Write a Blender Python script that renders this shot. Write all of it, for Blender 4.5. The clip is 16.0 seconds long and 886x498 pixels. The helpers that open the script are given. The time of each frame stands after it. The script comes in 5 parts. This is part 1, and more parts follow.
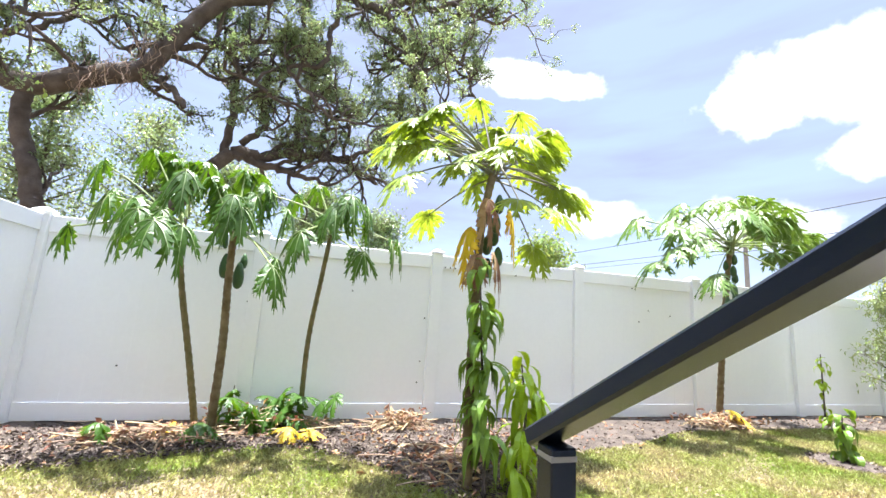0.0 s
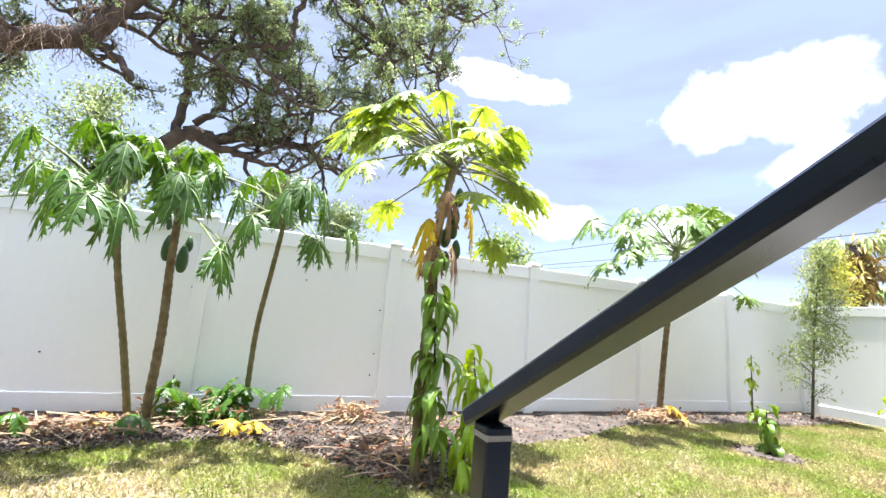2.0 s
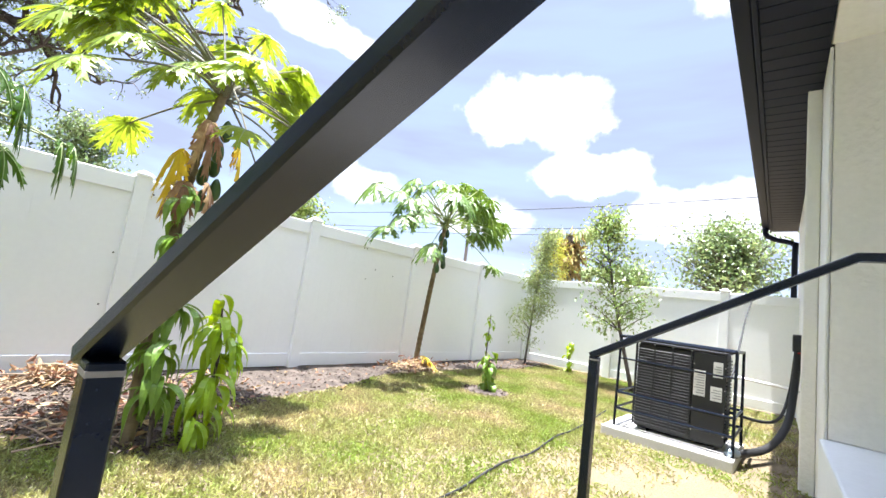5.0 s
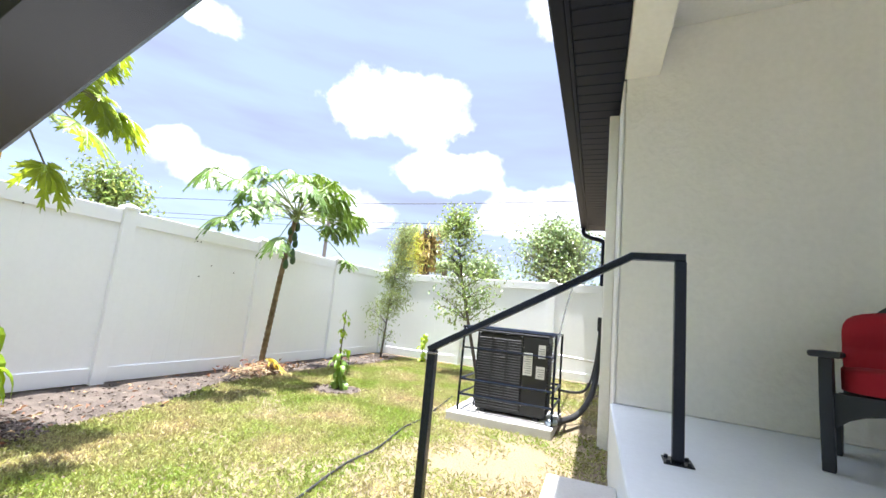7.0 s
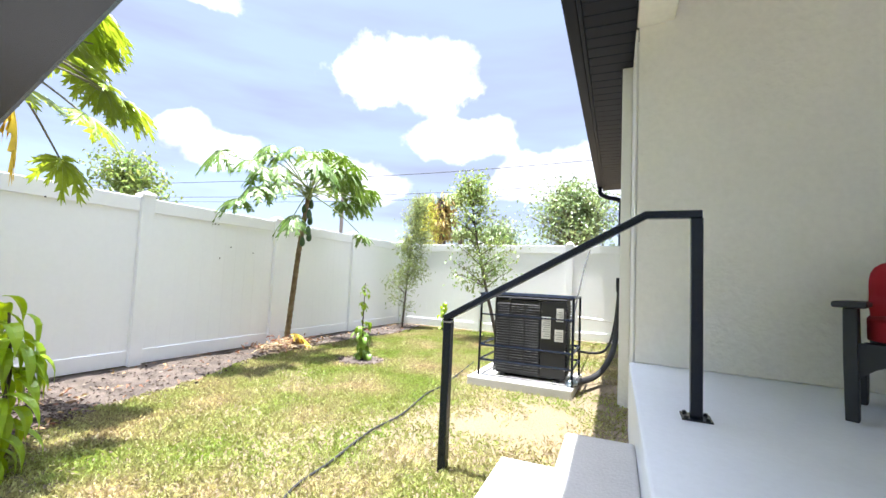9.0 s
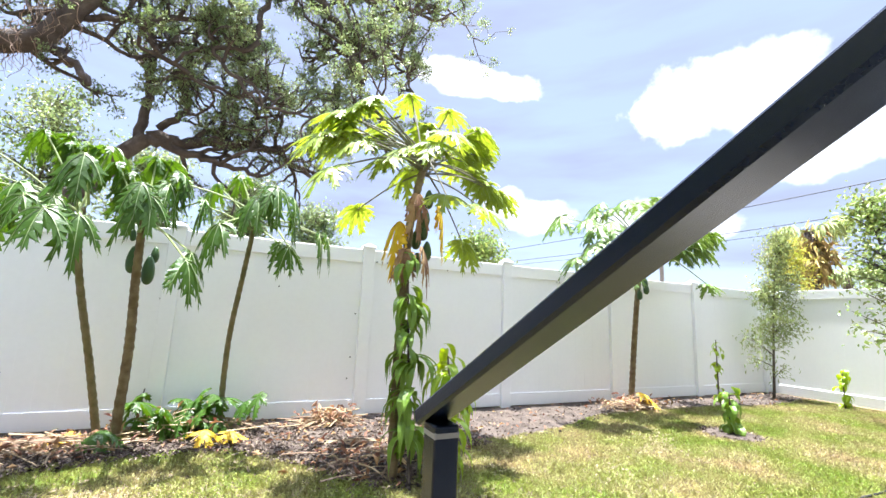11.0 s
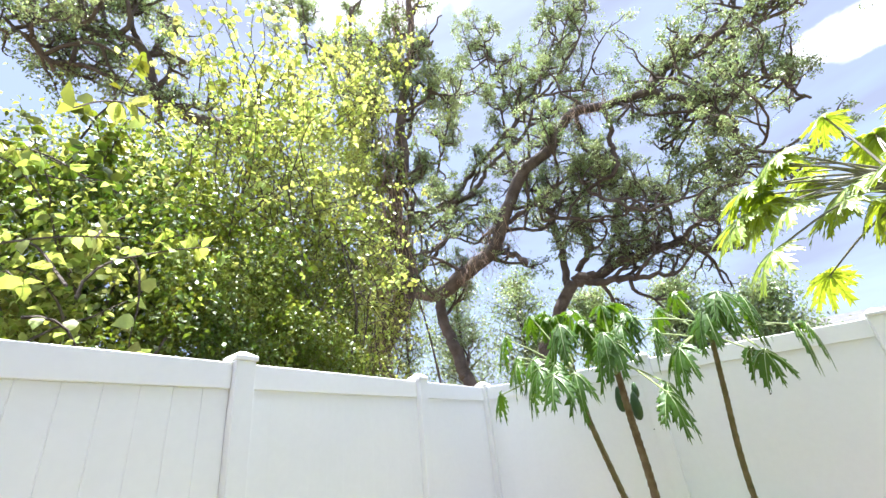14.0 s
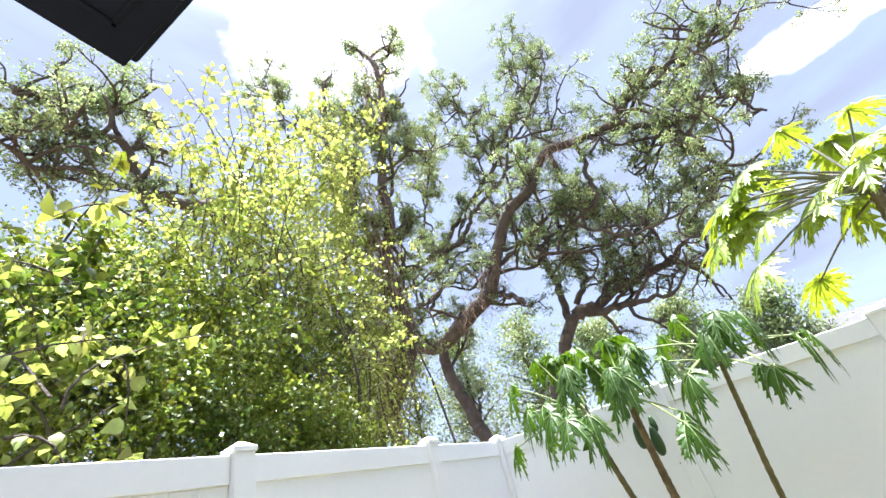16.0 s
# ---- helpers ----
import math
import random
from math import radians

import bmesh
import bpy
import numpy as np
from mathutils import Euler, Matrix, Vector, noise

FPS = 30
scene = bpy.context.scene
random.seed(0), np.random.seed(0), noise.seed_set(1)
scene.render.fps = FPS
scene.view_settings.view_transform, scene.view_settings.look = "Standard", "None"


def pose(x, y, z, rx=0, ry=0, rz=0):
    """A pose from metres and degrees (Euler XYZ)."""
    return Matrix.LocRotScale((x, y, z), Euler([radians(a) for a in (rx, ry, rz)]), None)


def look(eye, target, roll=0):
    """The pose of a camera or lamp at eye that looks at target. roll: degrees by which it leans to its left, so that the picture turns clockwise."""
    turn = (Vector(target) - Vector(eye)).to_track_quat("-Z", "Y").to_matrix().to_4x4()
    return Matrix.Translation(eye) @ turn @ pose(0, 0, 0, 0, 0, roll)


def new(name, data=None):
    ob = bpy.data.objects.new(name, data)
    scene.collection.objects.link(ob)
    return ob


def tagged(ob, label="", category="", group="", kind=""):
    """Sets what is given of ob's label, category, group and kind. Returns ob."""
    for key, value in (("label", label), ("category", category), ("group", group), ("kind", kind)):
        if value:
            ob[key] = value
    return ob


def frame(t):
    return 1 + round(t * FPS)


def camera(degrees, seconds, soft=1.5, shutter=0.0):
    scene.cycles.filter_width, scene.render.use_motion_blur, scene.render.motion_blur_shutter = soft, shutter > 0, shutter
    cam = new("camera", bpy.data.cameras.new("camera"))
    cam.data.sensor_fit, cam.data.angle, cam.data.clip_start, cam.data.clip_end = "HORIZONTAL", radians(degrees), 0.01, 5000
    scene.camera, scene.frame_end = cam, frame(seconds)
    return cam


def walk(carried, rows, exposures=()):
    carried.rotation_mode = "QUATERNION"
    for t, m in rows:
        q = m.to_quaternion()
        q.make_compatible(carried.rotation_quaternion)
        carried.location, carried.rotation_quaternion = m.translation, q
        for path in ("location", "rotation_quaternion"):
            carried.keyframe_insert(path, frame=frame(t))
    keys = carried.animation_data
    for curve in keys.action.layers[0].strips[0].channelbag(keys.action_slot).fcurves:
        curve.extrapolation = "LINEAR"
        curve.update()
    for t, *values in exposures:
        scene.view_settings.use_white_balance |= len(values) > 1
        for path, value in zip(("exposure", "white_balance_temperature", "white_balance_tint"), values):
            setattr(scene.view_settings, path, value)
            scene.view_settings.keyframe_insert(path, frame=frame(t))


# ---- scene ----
cam = camera(93.2, 16.0)
PATH = [
    (0, (-1.245, -4.542, 1.087), (-0.697, -2.646, 1.415), 3.5),
    (0.5, (-1.262, -4.515, 1.055), (-0.693, -2.629, 1.396), 4.2),
    (1, (-1.259, -4.529, 1.061), (-0.653, -2.653, 1.399), 4.7),
    (1.5, (-1.246, -4.525, 1.055), (-0.583, -2.668, 1.392), 4.8),
    (2, (-1.202, -4.523, 1.055), (-0.481, -2.685, 1.380), 5.0),
    (2.5, (-1.208, -4.514, 1.046), (-0.414, -2.704, 1.352), 5.4),
    (3, (-1.223, -4.520, 1.036), (-0.317, -2.758, 1.309), 6.4),
    (3.5, (-1.179, -4.538, 1.035), (-0.123, -2.856, 1.274), 7.1),
    (4, (-1.125, -4.578, 0.996), (0.096, -3.013, 1.233), 7.6),
    (4.5, (-1.047, -4.612, 1.007), (0.326, -3.179, 1.243), 7.7),
    (5, (-1.003, -4.655, 1.039), (0.490, -3.347, 1.283), 7.6),
    (7.3, (-0.906, -4.741, 1.078), (0.943, -4.024, 1.347), 5.1),
    (7.5, (-0.900, -4.746, 1.078), (0.956, -4.045, 1.332), 4.8),
    (8, (-0.891, -4.760, 1.087), (0.971, -4.063, 1.300), 3.6),
    (8.2, (-0.874, -4.773, 1.090), (0.985, -4.066, 1.284), 3.1),
    (10.3, (-1.043, -4.713, 1.086), (0.380, -3.319, 1.271), 2.2),
    (10.5, (-1.077, -4.698, 1.089), (0.202, -3.177, 1.315), 2.2),
    (11, (-1.170, -4.594, 1.074), (-0.353, -2.797, 1.398), 2.5),
    (11.5, (-1.257, -4.583, 1.133), (-1.012, -2.637, 1.527), 3.3),
    (12, (-1.250, -4.632, 1.165), (-1.388, -2.690, 1.625), 1.0),
    (12.5, (-1.262, -4.674, 1.185), (-1.658, -2.791, 1.728), -1.2),
    (13, (-1.269, -4.723, 1.194), (-1.904, -2.937, 1.832), -2.7),
    (13.5, (-1.282, -4.755, 1.204), (-2.082, -3.080, 1.949), -4.4),
    (14, (-1.285, -4.787, 1.218), (-2.176, -3.208, 2.061), -6.7),
    (14.5, (-1.267, -4.786, 1.227), (-2.179, -3.268, 2.157), -9.3),
    (15, (-1.251, -4.770, 1.230), (-2.138, -3.273, 2.217), -11.6),
    (15.5, (-1.238, -4.773, 1.243), (-2.074, -3.271, 2.265), -13.9),
    (16, (-1.235, -4.783, 1.255), (-2.014, -3.261, 2.293), -15.3),
]
walk(cam, [(t, look(eye, target, roll)) for t, eye, target, roll in PATH], exposures=[(0, 2.02, 6000, 11)])

# ---- light ----
world = bpy.data.worlds.new("sky")
scene.world = world
world.use_nodes = True
SUN_TO = Vector((-0.035, 0.085, 1.0)).normalized()
wn, wl = world.node_tree.nodes, world.node_tree.links
wn.clear()


def wnode(kind, **kw):
    n = wn.new(kind)
    for k, v in kw.items():
        setattr(n, k, v)
    return n


sky = wnode("ShaderNodeTexSky", sky_type="NISHITA", sun_disc=False, sun_elevation=math.asin(SUN_TO.z),
            sun_rotation=math.atan2(SUN_TO.x, SUN_TO.y), air_density=1.0, dust_density=1.5, ozone_density=1.0)
tc = wnode("ShaderNodeTexCoord")


def cloud_blob(yaw, pitch, wide, high, lean=0.0):
    """A soft mask round a direction of the sky, wide and high in degrees."""
    a, b = radians(yaw), radians(pitch)
    sub = wnode("ShaderNodeVectorMath", operation="SUBTRACT")
    sub.inputs[1].default_value = (math.sin(a) * math.cos(b), math.cos(a) * math.cos(b), math.sin(b))
    wl.new(tc.outputs["Generated"], sub.inputs[0])
    rot = wnode("ShaderNodeVectorRotate", rotation_type="Z_AXIS")
    rot.inputs["Angle"].default_value = a
    wl.new(sub.outputs[0], rot.inputs["Vector"])
    rot2 = wnode("ShaderNodeVectorRotate", rotation_type="Y_AXIS")
    rot2.inputs["Angle"].default_value = radians(lean)
    wl.new(rot.outputs[0], rot2.inputs["Vector"])
    mul = wnode("ShaderNodeVectorMath", operation="MULTIPLY")
    mul.inputs[1].default_value = (1 / radians(wide), 0.0, 1 / (radians(high) * math.cos(b)))
    wl.new(rot2.outputs[0], mul.inputs[0])
    ln = wnode("ShaderNodeVectorMath", operation="LENGTH")
    wl.new(mul.outputs[0], ln.inputs[0])
    ramp = wnode("ShaderNodeMapRange")
    ramp.inputs["From Min"].default_value, ramp.inputs["From Max"].default_value = 1.35, 0.0
    wl.new(ln.outputs["Value"], ramp.inputs["Value"])
    # only the side of the sky that faces this way
    dot = wnode("ShaderNodeVectorMath", operation="DOT_PRODUCT")
    dot.inputs[1].default_value = (math.sin(a), math.cos(a), 0)
    wl.new(tc.outputs["Generated"], dot.inputs[0])
    gt = wnode("ShaderNodeMath", operation="GREATER_THAN")
    gt.inputs[1].default_value = 0.0
    wl.new(dot.outputs["Value"], gt.inputs[0])
    m = wnode("ShaderNodeMath", operation="MULTIPLY")
    wl.new(ramp.outputs[0], m.inputs[0]), wl.new(gt.outputs[0], m.inputs[1])
    return m.outputs[0]


CLOUDS = [(60, 25.5, 9.5, 5.2, 0), (67, 18.3, 10, 3.2, 0), (81, 14, 11, 4.6, 0), (52, 12, 9, 3.4, 0), (28.5, 31.2, 8.5, 2.4, -8), (37, 14, 6, 3, 0), (33, 16, 3, 2, 0),
          (88, 38, 9, 4, 0), (105, 20, 14, 6, 0), (-38, 60, 14, 10, 0), (160, 30, 30, 14, 0), (-140, 25, 30, 14, 0)]
mask = None
for c in CLOUDS:
    o = cloud_blob(*c)
    if mask is not None:
        mx = wnode("ShaderNodeMath", operation="MAXIMUM")
        wl.new(mask, mx.inputs[0]), wl.new(o, mx.inputs[1])
        o = mx.outputs[0]
    mask = o
puff = wnode("ShaderNodeTexNoise")
puff.inputs["Scale"].default_value, puff.inputs["Detail"].default_value, puff.inputs["Roughness"].default_value = 9.0, 7.0, 0.55
wl.new(tc.outputs["Generated"], puff.inputs["Vector"])
add = wnode("ShaderNodeMath", operation="MULTIPLY_ADD")
add.inputs[1].default_value = 1.15
wl.new(puff.outputs["Fac"], add.inputs[0]), wl.new(mask, add.inputs[2])
cover = wnode("ShaderNodeMapRange", interpolation_type="SMOOTHSTEP")
cover.inputs["From Min"].default_value, cover.inputs["From Max"].default_value = 0.87, 1.06
wl.new(add.outputs[0], cover.inputs["Value"])
# thin high haze
wisp = wnode("ShaderNodeTexNoise")
wmap = wnode("ShaderNodeMapping")
wmap.inputs["Scale"].default_value = (2.0, 1.0, 8.0)
wmap.inputs["Rotation"].default_value = (0.15, -0.2, 0.3)
wl.new(tc.outputs["Generated"], wmap.inputs[0]), wl.new(wmap.outputs[0], wisp.inputs["Vector"])
wisp.inputs["Scale"].default_value, wisp.inputs["Detail"].default_value = 1.6, 6.0
wr = wnode("ShaderNodeMapRange")
wr.inputs["From Min"].default_value, wr.inputs["From Max"].default_value = 0.40, 0.66
wr.inputs["To Min"].default_value, wr.inputs["To Max"].default_value = 0.74, 0.96
wl.new(wisp.outputs["Fac"], wr.inputs["Value"])
mixh = wnode("ShaderNodeMix", data_type="RGBA")
wl.new(wr.outputs[0], mixh.inputs["Factor"])
wl.new(sky.outputs[0], mixh.inputs["A"])
mixh.inputs["B"].default_value = (1.15, 1.24, 1.58, 1)
mixc = wnode("ShaderNodeMix", data_type="RGBA")
wl.new(cover.outputs[0], mixc.inputs["Factor"])
wl.new(mixh.outputs["Result"], mixc.inputs["A"])
# cloud body: white with faint grey hollows
hollow = wnode("ShaderNodeTexNoise")
hollow.inputs["Scale"].default_value, hollow.inputs["Detail"].default_value = 14.0, 6.0
wl.new(tc.outputs["Generated"], hollow.inputs["Vector"])
hr_ = wnode("ShaderNodeMapRange")
hr_.inputs["From Min"].default_value, hr_.inputs["From Max"].default_value = 0.36, 0.56
wl.new(hollow.outputs["Fac"], hr_.inputs["Value"])
body = wnode("ShaderNodeMix", data_type="RGBA")
wl.new(hr_.outputs[0], body.inputs["Factor"])
body.inputs["A"].default_value, body.inputs["B"].default_value = (2.6, 2.65, 2.95, 1), (3.6, 3.6, 3.7, 1)
wl.new(body.outputs["Result"], mixc.inputs["B"])
bg = wnode("ShaderNodeBackground")
bg.inputs["Strength"].default_value = 0.13
# sky round the near-zenith sun raised up to tenfold, added to brighten the fence
sep = wnode("ShaderNodeSeparateXYZ")
wl.new(tc.outputs["Generated"], sep.inputs[0])
zenith_boost = wnode("ShaderNodeMapRange", interpolation_type="SMOOTHSTEP")
zenith_boost.inputs["From Min"].default_value, zenith_boost.inputs["From Max"].default_value = 0.86, 0.99
zenith_boost.inputs["To Min"].default_value, zenith_boost.inputs["To Max"].default_value = 1.0, 10.0
wl.new(sep.outputs["Z"], zenith_boost.inputs["Value"])
vm = wnode("ShaderNodeVectorMath", operation="SCALE")
wl.new(mixc.outputs["Result"], vm.inputs[0]), wl.new(zenith_boost.outputs[0], vm.inputs["Scale"])
wl.new(vm.outputs[0], bg.inputs["Color"])
wout = wnode("ShaderNodeOutputWorld")
wl.new(bg.outputs[0], wout.inputs[0])

sun = new("sun", bpy.data.lights.new("sun", "SUN"))
sun.data.energy, sun.data.angle, sun.data.color = 5.0, radians(0.55), (1.0, 0.95, 0.87)
sun.matrix_world = look(Vector((0, 0, 30)) + SUN_TO * 10, (0, 0, 30))


# ---- materials ----
def mat(name, col, rough=0.6, metal=0.0, scale=6.0, var=0.12, fine=60.0, bump=0.1, col2=None, island=0.0, trans=0.0, spec=0.5, dist=0.01, coat=0.0):
    """A surface with broad stains and fine grain at real size; island: how far single pieces differ; trans: light through leaves."""
    m = bpy.data.materials.new(name)
    m.use_nodes = True
    n, l = m.node_tree.nodes, m.node_tree.links
    n.clear()
    out = n.new("ShaderNodeOutputMaterial")
    b = n.new("ShaderNodeBsdfPrincipled")
    b.inputs["Roughness"].default_value, b.inputs["Metallic"].default_value = rough, metal
    b.inputs["Specular IOR Level"].default_value = spec
    b.inputs["Coat Weight"].default_value = coat
    t = n.new("ShaderNodeTexCoord")
    big = n.new("ShaderNodeTexNoise")
    big.inputs["Scale"].default_value, big.inputs["Detail"].default_value = scale, 5
    small = n.new("ShaderNodeTexNoise")
    small.inputs["Scale"].default_value, small.inputs["Detail"].default_value = fine, 4
    geo = n.new("ShaderNodeNewGeometry")
    l.new(geo.outputs["Position"], big.inputs["Vector"]), l.new(geo.outputs["Position"], small.inputs["Vector"])
    c2 = col2 or tuple(c * 0.55 for c in col)
    ramp = n.new("ShaderNodeMapRange")
    ramp.inputs["From Min"].default_value, ramp.inputs["From Max"].default_value = 0.35, 0.7
    ramp.inputs["To Max"].default_value = var * 2 if not col2 else 1.0
    l.new(big.outputs["Fac"], ramp.inputs["Value"])
    mx = n.new("ShaderNodeMix")
    mx.data_type = "RGBA"
    mx.inputs["A"].default_value, mx.inputs["B"].default_value = (*col, 1), (*c2, 1)
    l.new(ramp.outputs[0], mx.inputs["Factor"])
    hsv = n.new("ShaderNodeHueSaturation")
    l.new(mx.outputs["Result"], hsv.inputs["Color"])
    val = n.new("ShaderNodeMapRange")
    val.inputs["To Min"].default_value, val.inputs["To Max"].default_value = 1 - var, 1 + var
    l.new(small.outputs["Fac"], val.inputs["Value"])
    last = val.outputs[0]
    if island:
        r = n.new("ShaderNodeMapRange")
        r.inputs["To Min"].default_value, r.inputs["To Max"].default_value = 1 - island, 1 + island
        l.new(geo.outputs["Random Per Island"], r.inputs["Value"])
        mm = n.new("ShaderNodeMath")
        mm.operation = "MULTIPLY"
        l.new(last, mm.inputs[0]), l.new(r.outputs[0], mm.inputs[1])
        last = mm.outputs[0]
        hr = n.new("ShaderNodeMapRange")
        hr.inputs["To Min"].default_value, hr.inputs["To Max"].default_value = 0.5 - island * 0.06, 0.5 + island * 0.05
        l.new(geo.outputs["Random Per Island"], hr.inputs["Value"])
        l.new(hr.outputs[0], hsv.inputs["Hue"])
    l.new(last, hsv.inputs["Value"])
    l.new(hsv.outputs[0], b.inputs["Base Color"])
    if bump:
        bp = n.new("ShaderNodeBump")
        bp.inputs["Strength"].default_value, bp.inputs["Distance"].default_value = bump, dist
        l.new(small.outputs["Fac"], bp.inputs["Height"])
        l.new(bp.outputs[0], b.inputs["Normal"])
    if trans:
        tr = n.new("ShaderNodeBsdfTranslucent")
        hs2 = n.new("ShaderNodeHueSaturation")
        hs2.inputs["Hue"].default_value, hs2.inputs["Saturation"].default_value, hs2.inputs["Value"].default_value = 0.475, 1.1, 1.6
        l.new(hsv.outputs[0], hs2.inputs["Color"])
        l.new(hs2.outputs[0], tr.inputs["Color"])
        ms = n.new("ShaderNodeMixShader")
        ms.inputs[0].default_value = trans
        l.new(b.outputs[0], ms.inputs[1]), l.new(tr.outputs[0], ms.inputs[2])
        l.new(ms.outputs[0], out.inputs[0])
    else:
        l.new(b.outputs[0], out.inputs[0])
    return m


VINYL = mat("white_vinyl", (0.92, 0.935, 0.95), 0.38, scale=1.3, var=0.025, fine=25, bump=0.02)
STUCCO = mat("cream_stucco", (0.90, 0.885, 0.835), 0.9, scale=1.2, var=0.06, fine=24, bump=0.4, dist=0.018)
STUCCO_WHITE = mat("white_stucco", (0.83, 0.83, 0.81), 0.9, scale=1.5, var=0.05, fine=30, bump=0.4, dist=0.015)
PORCH_PAINT = mat("pale_blue_grey_porch_paint", (0.78, 0.82, 0.865), 0.55, scale=2.0, var=0.05, fine=40, bump=0.12)
CONCRETE = mat("step_concrete", (0.5, 0.49, 0.465), 0.85, scale=4, var=0.1, fine=70, bump=0.3)
BLACK_METAL = mat("black_painted_metal", (0.004, 0.0075, 0.018), 0.27, scale=3, var=0.1, fine=160, bump=0.015, spec=0.36)
SOFFIT = mat("dark_bronze_soffit", (0.008, 0.010, 0.021), 0.5, scale=4, var=0.1, fine=120, bump=0.02, spec=0.15)
AC_BLACK = mat("black_plastic_coat", (0.014, 0.015, 0.018), 0.45, scale=6, var=0.12, fine=120, bump=0.05)
PAPER = mat("pale_label", (0.72, 0.72, 0.70), 0.6, var=0.04, bump=0)
PRINT = mat("grey_print", (0.25, 0.25, 0.26), 0.6, var=0.05, bump=0)
BRONZE = mat("brass_fitting", (0.35, 0.42, 0.5), 0.35, metal=0.8, var=0.1)
RUBBER = mat("black_rubber", (0.015, 0.015, 0.016), 0.65, var=0.1)
RED_FABRIC = mat("red_cushion_fabric", (0.36, 0.006, 0.018), 0.85, scale=8, var=0.1, fine=400, bump=0.15, dist=0.002)
CHAIR_GREY = mat("dark_grey_resin", (0.026, 0.029, 0.034), 0.55, scale=6, var=0.1, fine=150, bump=0.05)
SOIL = mat("dark_sandy_soil", (0.05, 0.038, 0.03), 0.95, scale=5, var=0.2, fine=60, bump=0.8, col2=(0.115, 0.09, 0.072), dist=0.02)
LAWN_SOIL = mat("dry_lawn", (0.15, 0.12, 0.07), 0.95, scale=1.4, var=0.25, fine=45, bump=0.8, col2=(0.185, 0.142, 0.088), dist=0.02)
GRASS = mat("grass_blades", (0.25, 0.335, 0.08), 0.75, scale=1.5, var=0.2, fine=30, bump=0, col2=(0.48, 0.42, 0.23), island=0.35, trans=0.25, spec=0.25)
MULCH = mat("bark_mulch", (0.065, 0.048, 0.039), 0.95, scale=8, var=0.2, fine=60, bump=0.4, col2=(0.21, 0.16, 0.13), island=0.6)
DRY_LEAF = mat("dry_brown_leaves", (0.25, 0.13, 0.065), 0.85, scale=10, var=0.2, bump=0, col2=(0.40, 0.28, 0.16), island=0.5, trans=0.15)
STRAW = mat("dry_papaya_stalks", (0.24, 0.165, 0.10), 0.8, scale=9, var=0.2, bump=0.1, col2=(0.42, 0.33, 0.21), island=0.45)
YELLOW_LEAF = mat("yellowed_leaves", (0.70, 0.50, 0.02), 0.6, scale=12, var=0.12, bump=0, col2=(0.68, 0.44, 0.02), trans=0.1)
PAPAYA_DARK = mat("dark_green_papaya_leaf", (0.06, 0.14, 0.016), 0.40, scale=9, var=0.2, fine=70, bump=0.35, trans=0.4, spec=0.5)
PAPAYA_LIGHT = mat("yellow_green_papaya_leaf", (0.24, 0.34, 0.045), 0.38, scale=9, var=0.16, fine=90, bump=0.2, trans=0.4, spec=0.6)
PAPAYA_MID = mat("green_papaya_leaf", (0.12, 0.22, 0.035), 0.38, scale=9, var=0.16, fine=90, bump=0.2, trans=0.25, spec=0.6)
VEIN = mat("pale_leaf_vein", (0.34, 0.42, 0.2), 0.4, scale=12, var=0.1, bump=0)
PETIOLE = mat("pale_green_stalk", (0.26, 0.32, 0.12), 0.5, scale=12, var=0.15)
PETIOLE_PURPLE = mat("purplish_stalk", (0.16, 0.15, 0.11), 0.5, scale=12, var=0.15)
FRUIT = mat("green_papaya_fruit", (0.045, 0.10, 0.03), 0.4, scale=10, var=0.2)
MANGO = mat("mango_leaf", (0.15, 0.26, 0.03), 0.45, scale=9, var=0.15, fine=90, bump=0.1, island=0.3, trans=0.25, spec=0.65)
MANGO_NEW = mat("young_mango_leaf", (0.28, 0.42, 0.02), 0.36, scale=9, var=0.12, fine=90, bump=0.1, island=0.2, trans=0.32, spec=0.6)
OAK_BARK = mat("oak_bark", (0.068, 0.053, 0.046), 0.95, scale=3, var=0.25, fine=35, bump=0.9, col2=(0.145, 0.118, 0.102), dist=0.03)
DRY_STEM = mat("dry_grey_brown_stem", (0.22, 0.15, 0.11), 0.9, scale=6, var=0.2, bump=0, col2=(0.34, 0.26, 0.2), island=0.4)
OAK_LEAF = mat("live_oak_leaf", (0.13, 0.195, 0.075), 0.31, scale=0.9, var=0.2, bump=0, col2=(0.27, 0.335, 0.15), island=0.5, trans=0.32, spec=0.8)
VINE_LEAF = mat("vine_leaf", (0.07, 0.125, 0.018), 0.36, scale=0.8, var=0.2, bump=0, col2=(0.19, 0.24, 0.036), island=0.5, trans=0.25, spec=0.6)
VINE_MID = mat("mid_green_vine_leaf", (0.19, 0.25, 0.045), 0.38, scale=1.0, var=0.2, bump=0, col2=(0.31, 0.36, 0.085), island=0.45, trans=0.38, spec=0.6)
# Yellower, paler vine leaf: part of the sunlit look is put into its colour.
VINE_SUNLIT = mat("sunlit_yellow_vine_leaf", (0.245, 0.34, 0.075), 0.38, scale=1.2, var=0.15, bump=0, col2=(0.37, 0.415, 0.14), island=0.4, trans=0.4, spec=0.6)
SHRUB_LEAF = mat("small_tree_leaf", (0.18, 0.27, 0.08), 0.42, scale=2, var=0.2, bump=0, col2=(0.28, 0.35, 0.11), island=0.4, trans=0.25)
FEATHER_LEAF = mat("feathery_leaf", (0.36, 0.42, 0.10), 0.5, scale=2, var=0.2, bump=0, col2=(0.46, 0.44, 0.08), island=0.3, trans=0.4)
